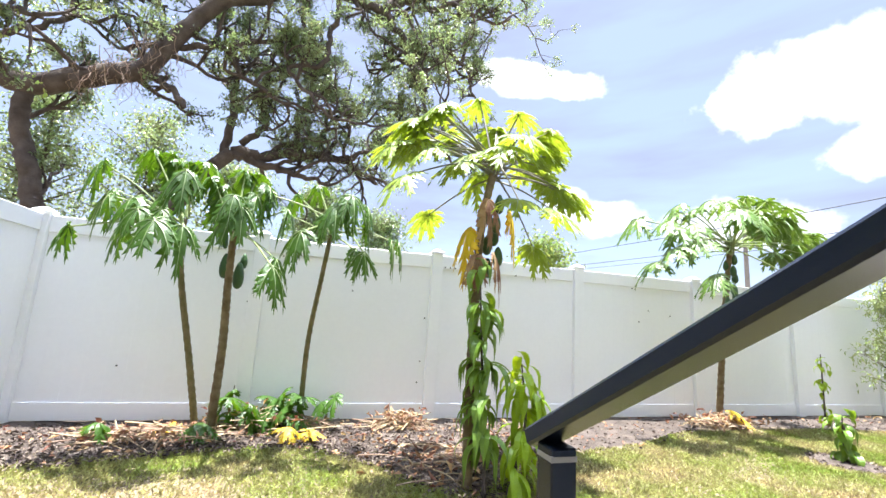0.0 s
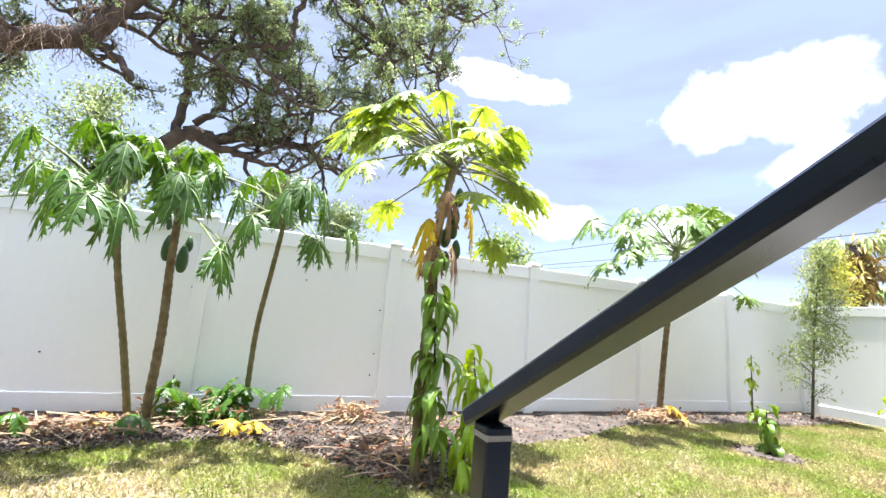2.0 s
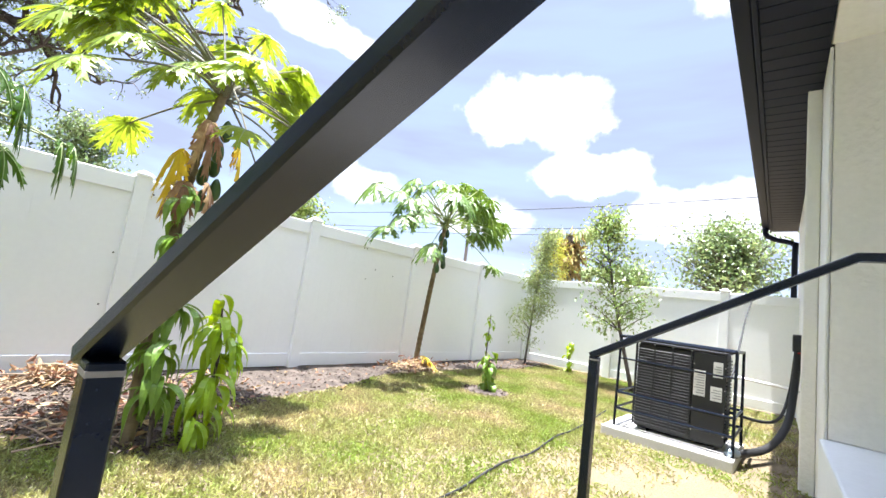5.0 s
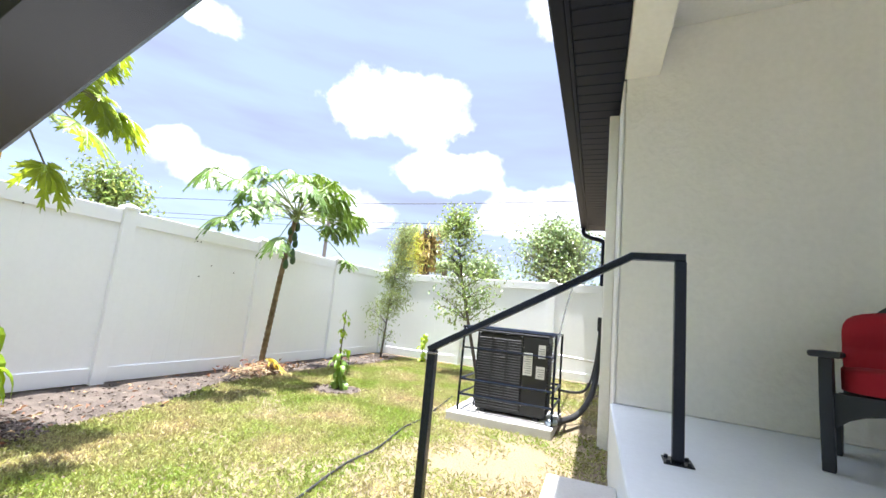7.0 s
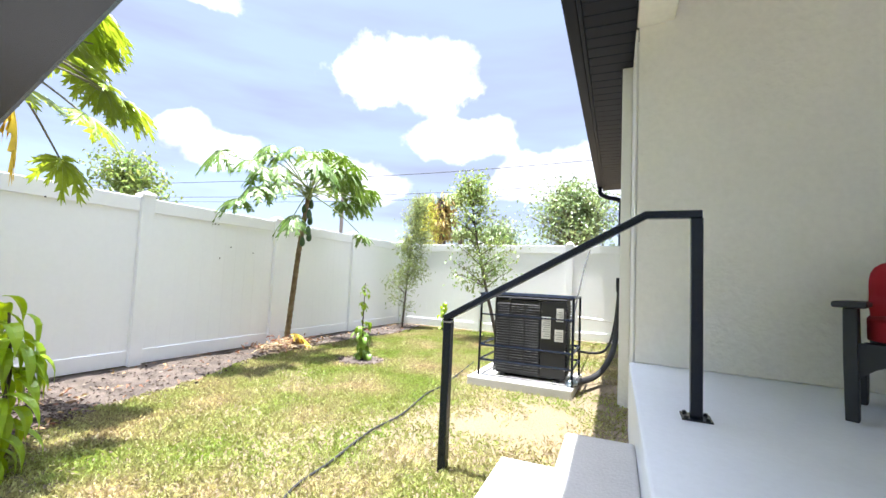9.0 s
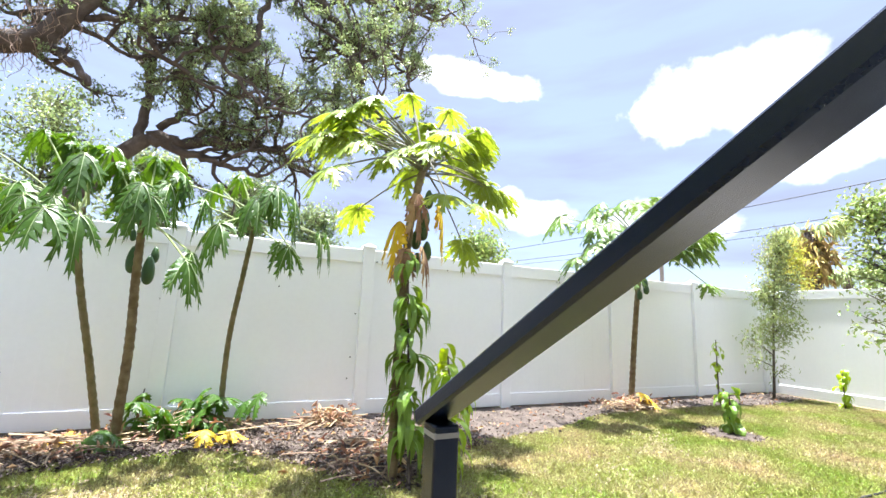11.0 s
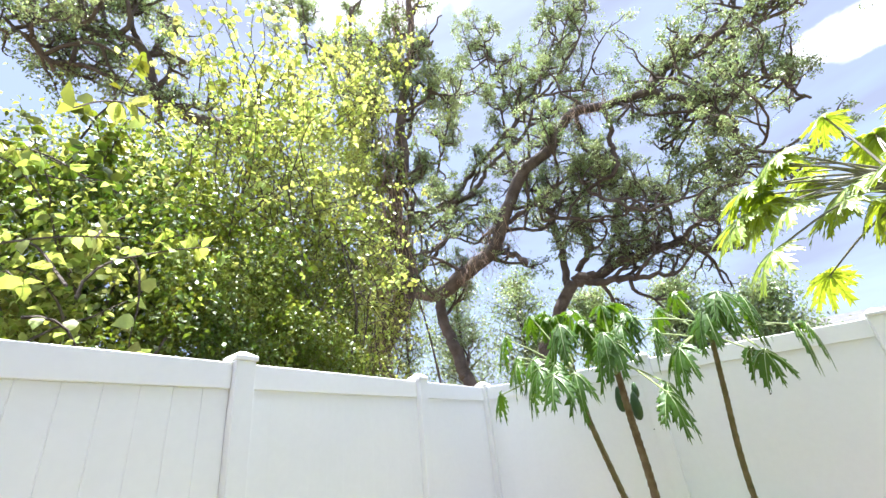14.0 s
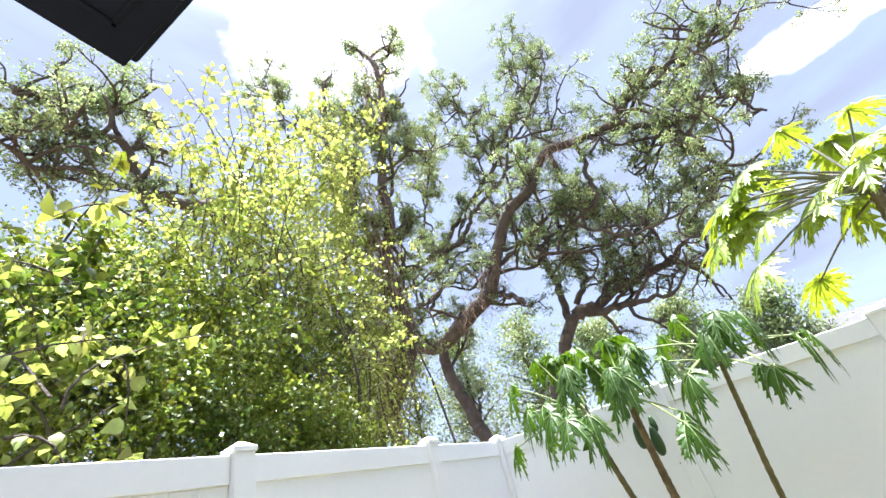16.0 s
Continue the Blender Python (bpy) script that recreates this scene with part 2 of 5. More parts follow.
GREY_LEAF = mat("grey_green_feathery_leaf", (0.30, 0.37, 0.15), 0.55, scale=2, var=0.2, bump=0, island=0.3, trans=0.25)
PALM_BROWN = mat("dry_palm_skirt", (0.46, 0.35, 0.13), 0.8, scale=5, var=0.2, bump=0, island=0.3)
WIRE = mat("cable_black", (0.03, 0.03, 0.035), 0.6, var=0.1, bump=0)
GALV = mat("grey_pole_wood", (0.28, 0.26, 0.24), 0.9, scale=5, var=0.15)
ROOF = mat("dark_shingle", (0.10, 0.10, 0.105), 0.95, scale=6, var=0.2, fine=60, bump=0.5)
WHITE_PLASTIC = mat("white_plastic", (0.8, 0.8, 0.8), 0.35, var=0.03, bump=0)


def bark_rings(name, c1, c2):
    """Papaya bark: pale with leaf scars in rings."""
    m = mat(name, c1, 0.85, scale=14, var=0.2, fine=70, bump=0.4, col2=c2)
    return m


PAPAYA_BARK = bark_rings("papaya_bark", (0.13, 0.09, 0.048), (0.24, 0.185, 0.11))
PAPAYA_GREEN_BARK = bark_rings("green_papaya_bark", (0.14, 0.125, 0.055), (0.23, 0.185, 0.105))


# ---- helpers for meshes ----
def mesh_obj(name, verts, faces, material, parent=None, label="", smooth=False, kind=""):
    me = bpy.data.meshes.new(name)
    me.from_pydata([tuple(v) for v in verts], [], faces if isinstance(faces, list) else faces.tolist())
    me.materials.append(material)
    if smooth:
        me.polygons.foreach_set("use_smooth", [True] * len(me.polygons))
    ob = new(name, me)
    ob.parent = parent
    return tagged(ob, label, kind=kind)


def part(name, bm, material, parent, label="", smooth=False):
    me = bpy.data.meshes.new(name)
    bm.to_mesh(me)
    bm.free()
    me.materials.append(material)
    if smooth:
        me.polygons.foreach_set("use_smooth", [True] * len(me.polygons))
    ob = new(name, me)
    ob.parent = parent
    return tagged(ob, label)


def thing(name, label, category, group="", kind="", at=(0, 0, 0)):
    e = new(name)
    e.location = at
    e.empty_display_size = 0.1
    return tagged(e, label, category, group, kind)


def box(bm, lo, hi, bevel=0.004, seg=1):
    """An axis-aligned box from lo to hi with eased edges."""
    r = bmesh.ops.create_cube(bm, size=1.0)
    vs = r["verts"]
    for v in vs:
        v.co = Vector([lo[i] + (v.co[i] + 0.5) * (hi[i] - lo[i]) for i in range(3)])
    if bevel:
        es = list({e for v in vs for e in v.link_edges})
        bmesh.ops.bevel(bm, geom=es, offset=bevel, segments=seg, affect="EDGES", profile=0.5)
    return bm


def boxed(lo, hi, bevel=0.004, seg=1):
    return box(bmesh.new(), lo, hi, bevel, seg)


def smooth_path(pts, n=6):
    """Catmull-Rom through the points."""
    p = np.array(pts, float)
    if len(p) < 3:
        return np.array([p[0] + (p[-1] - p[0]) * t for t in np.linspace(0, 1, n + 1)])
    q = np.vstack([2 * p[0] - p[1], p, 2 * p[-1] - p[-2]])
    out = []
    for i in range(1, len(q) - 2):
        for t in np.linspace(0, 1, n, endpoint=False):
            a, b, c, d = q[i - 1], q[i], q[i + 1], q[i + 2]
            out.append(0.5 * (2 * b + (c - a) * t + (2 * a - 5 * b + 4 * c - d) * t * t + (3 * b - a - 3 * c + d) * t ** 3))
    out.append(p[-1])
    return np.array(out)


class Soup:
    """Gathers vertices and faces for one mesh."""

    def __init__(self):
        self.v, self.f, self.n = [], [], 0

    def add(self, verts, faces):
        verts = np.asarray(verts, float)
        self.v.append(verts)
        self.f += [tuple(int(i) + self.n for i in f) for f in faces]
        self.n += len(verts)

    def tube(self, pts, r0, r1=None, seg=7, radii=None, lumps=0.0, rng=None):
        pts = np.asarray(pts, float)
        k = len(pts)
        rr = np.array(radii) if radii is not None else np.linspace(r0, r0 if r1 is None else r1, k)
        d = np.gradient(pts, axis=0)
        d /= np.linalg.norm(d, axis=1)[:, None] + 1e-9
        up = np.array([0.0, 0, 1]) if abs(d[0][2]) < 0.9 else np.array([1.0, 0, 0])
        verts = []
        for i in range(k):
            u = np.cross(d[i], up)
            u /= np.linalg.norm(u) + 1e-9
            w = np.cross(u, d[i])
            up = w
            for j in range(seg):
                a = 2 * math.pi * j / seg
                r = rr[i] * (1 + (lumps * rng.uniform(-1, 1) if lumps else 0))
                verts.append(pts[i] + r * (math.cos(a) * u + math.sin(a) * w))
        faces = [(i * seg + j, i * seg + (j + 1) % seg, (i + 1) * seg + (j + 1) % seg, (i + 1) * seg + j) for i in range(k - 1) for j in range(seg)]
        faces += [tuple(range(seg - 1, -1, -1)), tuple((k - 1) * seg + j for j in range(seg))]
        self.add(verts, faces)

    def obj(self, name, material, parent=None, label="", smooth=False, kind=""):
        v = np.vstack(self.v) if self.v else np.zeros((0, 3))
        return mesh_obj(name, v, self.f, material, parent, label, smooth, kind)


def leaf_mesh(name, centers, size, material, parent, rng, aspect=0.5, droop=0.3, dirs=None, jitter=0.35, label="", kind="", fold=0.18, ovate=False):
    """Many small folded leaves, each of four corners and two faces, at the given places."""
    c = np.asarray(centers, float)
    n = len(c)
    if dirs is None:
        d = rng.normal(size=(n, 3))
    else:
        d = np.asarray(dirs, float) + rng.normal(size=(n, 3)) * jitter
    d[:, 2] -= droop
    d /= np.linalg.norm(d, axis=1)[:, None]
    up = rng.normal(size=(n, 3)) * 0.6 + np.array([0, 0, 1.0])
    s = np.cross(d, up)
    s /= np.linalg.norm(s, axis=1)[:, None] + 1e-9
    nn = np.cross(s, d)
    L = (size * rng.uniform(0.6, 1.3, n))[:, None]
    W = L * aspect * 0.5
    if ovate:
        st = ((0.0, 0.0, 0.0), (0.22, 0.8, 0.8), (0.55, 0.95, 0.9), (1.0, 0.0, -1.2), (0.55, -0.95, 0.9), (0.22, -0.8, 0.8))
        tri = np.array([(0, 1, 5), (1, 2, 4), (1, 4, 5), (2, 3, 4)])
    else:
        st = ((0.0, 0.0, 0.0), (0.45, 1.0, 1.0), (1.0, 0.0, -0.6), (0.45, -1.0, 1.0))
        tri = np.array([(0, 1, 2), (0, 2, 3)])
    k = len(st)
    v = np.empty((n, k, 3))
    for i, (a, w, h) in enumerate(st):
        v[:, i] = c + d * L * a + s * W * w + nn * L * fold * h * (abs(w) if w else 1)
    f = (np.arange(n)[:, None, None] * k + tri[None]).reshape(-1, 3)
    me = bpy.data.meshes.new(name)
    me.vertices.add(n * k)
    me.vertices.foreach_set("co", v.reshape(-1))
    me.loops.add(len(f) * 3)
    me.loops.foreach_set("vertex_index", f.reshape(-1).astype(np.int32))
    me.polygons.add(len(f))
    me.polygons.foreach_set("loop_start", np.arange(len(f), dtype=np.int32) * 3)
    me.update(calc_edges=True)
    me.materials.append(material)
    ob = new(name, me)
    ob.parent = parent
    return tagged(ob, label, kind=kind)


# ---- ground ----
FENCE_X0, FENCE_X1 = -3.70, 7.40
bm = bmesh.new()
bmesh.ops.create_grid(bm, x_segments=60, y_segments=60, size=1)
for v in bm.verts:
    # fine in the yard, coarse towards the horizon
    a = v.co.copy()
    v.co.x = 2 + math.copysign(abs(a.x) ** 3.2, a.x) * 2500
    v.co.y = -2 + math.copysign(abs(a.y) ** 3.2, a.y) * 2500
    v.co.z = 0
ground = part("ground", bm, LAWN_SOIL, None, "dry sandy lawn ground reaching the horizon")
tagged(ground, category="ground", kind="structure")


def bed_edge(x):
    """Front edge of the planting bed along the fence."""
    return -0.95 - 0.18 * math.sin(x * 1.3) - 0.95 * math.exp(-((x + 0.2) / 0.65) ** 2) + 0.35 * max(0, min(1, (x - 1.5) / 2))


bm = bmesh.new()
NX, NY = 110, 14
grid = []
for i in range(NX + 1):
    x = FENCE_X0 + 0.03 + (FENCE_X1 - FENCE_X0 - 0.06) * i / NX
    row = []
    for j in range(NY + 1):
        # 0.70 reaches behind the fence, an unseen strip added to darken the gap below
        y = 0.70 + (bed_edge(x) - 0.70) * j / NY
        z = 0.004 + 0.022 * math.sin(math.pi * j / NY) + 0.02 * noise.noise((x * 4, y * 4, 0)) * math.sin(math.pi * j / NY)
        if j == NY:
            z = -0.01
        row.append(bm.verts.new((x, y + 0.05 * noise.noise((x * 3, 7, 0)), z)))
    grid.append(row)
for i in range(NX):
    for j in range(NY):
        bm.faces.new((grid[i][j], grid[i + 1][j], grid[i + 1][j + 1], grid[i][j + 1]))
bed = part("planting_bed", bm, SOIL, None, "bare dark soil planting bed along the fence", smooth=True)
tagged(bed, category="soil", kind="structure")


# ---- fences ----
HOUSE_LINE = -4.82
def fence(axis, a, b, posts, fixed, side, skip, label):
    """A white vinyl privacy fence along an axis from a to b: posts with caps, two rails a bay and tongued boards."""
    f = thing("vinyl_fence", label, "fence", "yard fences", "structure")

    def put(u, w, z):
        return (u, fixed + side * w, z) if axis == "x" else (fixed + side * w, u, z)

    def bx(u0, u1, w0, w1, z0, z1, bev):
        p, q = put(u0, w0, z0), put(u1, w1, z1)
        return boxed([min(p[i], q[i]) for i in range(3)], [max(p[i], q[i]) for i in range(3)], bev)

    for u in posts[skip:]:
        post = part("post", bx(u - 0.0635, u + 0.0635, -0.0635, 0.0635, -0.02, 1.80, 0.004), VINYL, f)
        cap = bx(u - 0.073, u + 0.073, -0.073, 0.073, 1.80, 1.828, 0.003)
        c = put(u, 0, 0)
        p = bmesh.ops.create_cone(cap, cap_ends=True, segments=4, radius1=0.1, radius2=0.02, depth=0.035)["verts"]
        for v in p:
            v.co = Matrix.Rotation(math.pi / 4, 3, "Z") @ v.co + Vector((c[0], c[1], 1.8455))
        part("cap", cap, VINYL, post)
    bays = list(zip(posts[:-1], posts[1:])) + ([(posts[-1], HOUSE_LINE)] if posts[-1] == -3.66 else [])
    for u0, u1 in bays:
        s, e = sorted((u0 + (0.064 if u1 > u0 else -0.064), u1 + (-0.064 if u1 > u0 else 0.064)))
        part("rail", bx(s, e, -0.025, 0.025, 1.64, 1.79, 0.004), VINYL, f)
        part("rail", bx(s, e, -0.025, 0.025, 0.035, 0.185, 0.004), VINYL, f)
        n = max(1, round((e - s) / 0.155))
        w = (e - s) / n
        for i in range(n):
            lo = s + i * w
            ob = part("board", bx(lo, lo + w, -0.011, 0.011, 0.185, 1.64, 0.0035 if u0 == -3.22 else 0.0005), VINYL, f)
    return f


fence("x", FENCE_X0, FENCE_X1, [-3.66 + 1.83 * i for i in range(7)], 0.0, 1, 0, "tall white vinyl privacy fence with capped posts")
fence("y", 0, -9, [0, -1.36, -3.22, -5.05, -6.88, -8.71], -3.66, -1, 1, "white vinyl side fence below overhanging trees")
fence("y", 0, -9, [0, -1.83, -3.66], 7.36, 1, 1, "white vinyl end fence beside the air conditioner")

# ---- house and porch ----
PZ = 0.51        # porch floor
HY = -4.76       # front wall line
WX = 2.64        # wall at the end of the porch
SZ = 3.13        # underside of the eaves
house = thing("house", "cream stucco house with dark eaves and a covered porch", "house", kind="structure")
# wall along the yard beyond the porch, and the wall that ends the porch
part("wall", boxed((WX + 0.004, HY - 0.019, -0.05), (8.3, HY, SZ), 0.006), STUCCO_WHITE, house, "white stucco front wall")
part("wall", boxed((WX + 0.203, HY - 0.2, -0.05), (8.3, HY - 0.021, SZ), 0), STUCCO_WHITE, house)
end_wall = boxed((0, -2.9, PZ + 0.002), (0.2, -0.022, SZ + 0.4), 0.006)
bmesh.ops.transform(end_wall, matrix=Matrix.Translation((WX, HY, 0)) @ Matrix.Rotation(radians(-8), 4, "Z"), verts=end_wall.verts)
part("wall", end_wall, STUCCO, house, "cream stucco porch end wall")
part("wall", boxed((-2.3, -7.85, 0), (WX + 0.2, -7.65, SZ + 0.4), 0.006), STUCCO, house)
part("pilaster", boxed((3.25, HY + 0.002, 0.0), (3.36, HY + 0.09, SZ - 0.003), 0.006), STUCCO_WHITE, house, "narrow white wall trim")
part("beam", boxed((-2.3, HY - 0.27, SZ + 0.005), (WX - 0.003, HY - 0.005, SZ + 0.42), 0.006), STUCCO, house, "cream porch beam")
part("porch_ceiling", boxed((-2.3, -8.2, SZ + 0.40), (WX, HY - 0.272, SZ + 0.44), 0), STUCCO_WHITE, house)
porch = part("porch_floor", boxed((-2.4, -8.3, -0.05), (WX - 0.002, HY + 0.02, PZ), 0.012, 2), PORCH_PAINT, None, "pale blue-grey painted porch slab")
tagged(porch, category="floor", kind="structure")
# eaves
EY = -4.30
part("soffit", boxed((-2.55, HY - 0.0, SZ), (8.75, EY - 0.075, SZ + 0.012), 0), SOFFIT, house, "dark panelled soffit")
for i in range(70):
    x = -2.47 + i * 0.16
    part("soffit_panel", boxed((x, HY + 0.004, SZ - 0.012), (x + 0.152, EY - 0.08, SZ - 0.001), 0.004), SOFFIT, house)
part("fascia", boxed((-2.62, EY - 0.075, SZ - 0.02), (8.8, EY - 0.045, SZ + 0.2), 0.003), SOFFIT, house)
part("gutter", boxed((-2.62, EY - 0.043, SZ + 0.03), (8.8, EY + 0.07, SZ + 0.16), 0.015, 2), SOFFIT, house, "dark metal gutter")
part("fascia", boxed((-2.62, -8.6, SZ - 0.02), (-2.59, EY - 0.077, SZ + 0.2), 0.003), SOFFIT, house)
part("soffit", boxed((-2.588, -8.6, SZ), (-2.302, HY - 0.003, SZ + 0.012), 0), SOFFIT, house)
# closed end of the eave with a framed panel below
part("eave_end", boxed((-2.615, HY - 0.32, SZ - 0.038), (-2.05, EY + 0.03, SZ - 0.021), 0.007, 2), SOFFIT, house, "dark boxed end of the eave")
for lo_, hi_ in (((-2.47, HY - 0.2, SZ - 0.046), (-2.45, EY - 0.07, SZ - 0.036)), ((-2.47, EY - 0.09, SZ - 0.046), (-2.14, EY - 0.07, SZ - 0.036)), ((-2.16, HY - 0.2, SZ - 0.046), (-2.14, EY - 0.07, SZ - 0.036))):
    part("panel_frame", boxed(lo_, hi_, 0.003), SOFFIT, house)
rb = bmesh.new()
v = [rb.verts.new(c) for c in ((-2.62, EY, SZ + 0.18), (8.8, EY, SZ + 0.18), (8.8, -9.5, SZ + 2.2), (-2.62, -9.5, SZ + 2.2), (8.8, -14.6, SZ + 0.18), (-2.62, -14.6, SZ + 0.18))]
rb.faces.new((v[0], v[1], v[2], v[3])), rb.faces.new((v[3], v[2], v[4], v[5]))
rb.faces.new((v[0], v[3], v[5])), rb.faces.new((v[1], v[4], v[2]))
part("roof", rb, ROOF, house, "dark shingle roof")
# the house stands at a slight angle to the fence
HM = Matrix.Translation((WX, HY, 0)) @ Matrix.Rotation(radians(1.9), 4, "Z") @ Matrix.Translation((-WX, -HY, 0))
house.matrix_world = HM
porch.matrix_world = HM
# steps
steps = thing("porch_steps", "pale concrete steps from the porch to the lawn", "steps", kind="structure")
part("step", boxed((-0.75, HY + 0.022, -0.02), (1.36, HY + 0.34, 0.34), 0.015, 2), CONCRETE, steps)
part("step", boxed((-0.75, HY + 0.342, -0.02), (1.33, HY + 0.66, 0.17), 0.015, 2), CONCRETE, steps)


steps.matrix_world = HM


# ---- handrails ----
def handrail(x_top, x_end, y_end, z_end, slope, label, w=0.05, h=0.045, inset=0.037):
    """Black square-tube handrail: level at the porch post, then sloping down to a post on the ground."""
    r = thing("handrail", label, "handrail", "porch handrails")
    y_bend = HY - 0.05
    z_bend = z_end + slope * (y_end - y_bend)
    y_post = y_bend - 0.215
    bar = bmesh.new()
    rings = []
    for (x, y, z, tilt) in ((x_end, y_end, z_end, 1), (x_top, y_bend, z_bend, 0.5), (x_top, y_post - 0.02, z_bend, 0)):
        ny, nz = (slope, 1.0) if tilt == 1 else ((slope * 0.5, 1.0) if tilt == 0.5 else (0, 1.0))
        L = math.hypot(ny, nz)
        ny, nz = ny / L, nz / L
        b = 0.005
        ring = []
        for du, dv in ((-w / 2 + b, 0), (w / 2 - b, 0), (w / 2, -b), (w / 2, -h + b), (w / 2 - b, -h), (-w / 2 + b, -h), (-w / 2, -h + b), (-w / 2, -b)):
            ring.append(bar.verts.new((x + du, y + dv * ny, z + dv * nz)))
        rings.append(ring)
    for p, q in zip(rings[:-1], rings[1:]):
        for i in range(8):
            bar.faces.new((p[i], p[(i + 1) % 8], q[(i + 1) % 8], q[i]))
    bar.faces.new(rings[0][::-1]), bar.faces.new(rings[-1])
    bmesh.ops.recalc_face_normals(bar, faces=bar.faces)
    part("top_bar", bar, BLACK_METAL, r)
    part("post", boxed((x_end - 0.024, y_end - inset - 0.048, -0.02), (x_end + 0.024, y_end - inset, z_end + slope * 0.04 - h - 0.004), 0.003), BLACK_METAL, r)
    part("weld_plate", boxed((x_end - 0.0245, y_end - inset - 0.0485, z_end - h - 0.004), (x_end + 0.0245, y_end - inset + 0.0005, z_end - h + 0.008), 0.002), GALV, r, "bare grey metal plate")
    part("post", boxed((x_top - 0.024, y_post - 0.024, PZ + 0.008), (x_top + 0.024, y_post + 0.024, z_bend - h), 0.003), BLACK_METAL, r)
    base = part("base_plate", boxed((x_top - 0.06, y_post - 0.06, PZ), (x_top + 0.06, y_post + 0.06, PZ + 0.008), 0.002), BLACK_METAL, r)
    for dx in (-0.042, 0.042):
        for dy in (-0.042, 0.042):
            bb = bmesh.new()
            bmesh.ops.create_cone(bb, cap_ends=True, segments=6, radius1=0.009, radius2=0.008, depth=0.01, matrix=Matrix.Translation((x_top + dx, y_post + dy, PZ + 0.013)))
            part("bolt", bb, BLACK_METAL, base)
    return r


handrail(-0.762, -0.8335, -3.82, 0.902, 0.578, "black square-tube handrail beside the porch steps", 0.061, 0.031)
handrail(1.322, 1.335, -3.772, 0.868, 0.556, "black metal handrail bolted to the porch slab", 0.05, 0.036, 0.004)


# ---- plants ----
LEAVES_A = [(-2.9, -0.9, 2.1), (-2.65, -0.72, 2.3), (-2.28, -1.14, 1.97), (-2.74, -1.09, 1.81), (-3.09, -0.78, 1.6), (-2.5, -1.22, 1.71), (-2.26, -0.67, 2.27), (-2.2, -1.26, 1.62), (-2.52, -0.62, 2.27), (-2.44, -0.9, 1.92)]
LEAVES_B = [(-1.92, -1.18, 1.9), (-2.18, -0.76, 2.13), (-1.8, -0.95, 1.98), (-1.59, -1.23, 1.39), (-1.96, -0.67, 2.24), (-2.09, -0.72, 2.08), (-1.76, -0.86, 2.11), (-1.86, -1.18, 1.82)]
LEAVES_C = [(-1.42, -1.17, 1.68), (-1.18, -1.14, 1.93), (-0.91, -0.9, 2.02), (-0.93, -1.2, 1.56), (-0.61, -0.9, 1.73), (-1.51, -0.72, 2.09), (-1.34, -0.62, 2.22), (-1.56, -0.9, 1.86), (-1.06, -1.18, 2.02)]
LEAVES_MID = [(-0.54, -1.7, 2.64), (0.02, -1.1, 3.12), (0.23, -1.5, 2.83), (0.83, -1.0, 2.92), (-0.82, -1.6, 2.34), (-0.55, -1.2, 2.6), (-0.77, -1.9, 2.01), (-0.35, -0.9, 2.02), (0.9, -1.3, 2.26), (0.11, -1.8, 1.99), (0.48, -1.7, 1.97), (0.62, -1.1, 1.78), (-0.2, -1.5, 2.4), (0.25, -1.0, 2.89), (-0.68, -1.6, 2.55), (-0.27, -1.2, 2.71), (-0.04, -1.9, 2.34), (0.8, -0.9, 2.77), (-0.02, -1.3, 2.32)]
LEAVES_FAR = [(2.26, -1.0, 2.18), (2.96, -0.5, 2.6), (3.12, -0.8, 2.6), (4.21, -0.4, 2.9), (4.48, -0.7, 2.71), (2.29, -1.1, 1.89), (4.61, -0.8, 2.1), (5.37, -0.45, 2.5), (3.23, -1.1, 2.34), (3.04, -0.9, 1.69), (4.36, -1.0, 1.59), (3.24, -0.5, 2.35), (2.3, -0.8, 1.77), (4.55, -0.4, 2.54), (3.48, -0.7, 2.65)]
TRUNK_A = [(-2.17, -0.21, 0.06), (-2.25, -0.34, 0.59), (-2.34, -0.65, 1.34), (-2.33, -0.81, 1.75)]
TRUNK_B = [(-2.0, -0.42, 0.01), (-1.97, -0.55, 0.71), (-1.97, -0.69, 1.27), (-1.95, -0.85, 1.74)]
TRUNK_C = [(-1.29, -0.16, 0.03), (-1.29, -0.37, 0.78), (-1.23, -0.61, 1.39), (-1.18, -0.81, 1.86)]
TRUNK_MID = [(-0.19, -1.79, -0.0), (-0.17, -1.7, 0.57), (-0.1, -1.55, 1.29), (-0.04, -1.45, 1.84), (0.08, -1.4, 2.41)]
TRUNK_FAR = [(3.68, -0.3, 0.06), (3.64, -0.4, 0.73), (3.5, -0.6, 1.42), (3.51, -0.7, 2.19)]
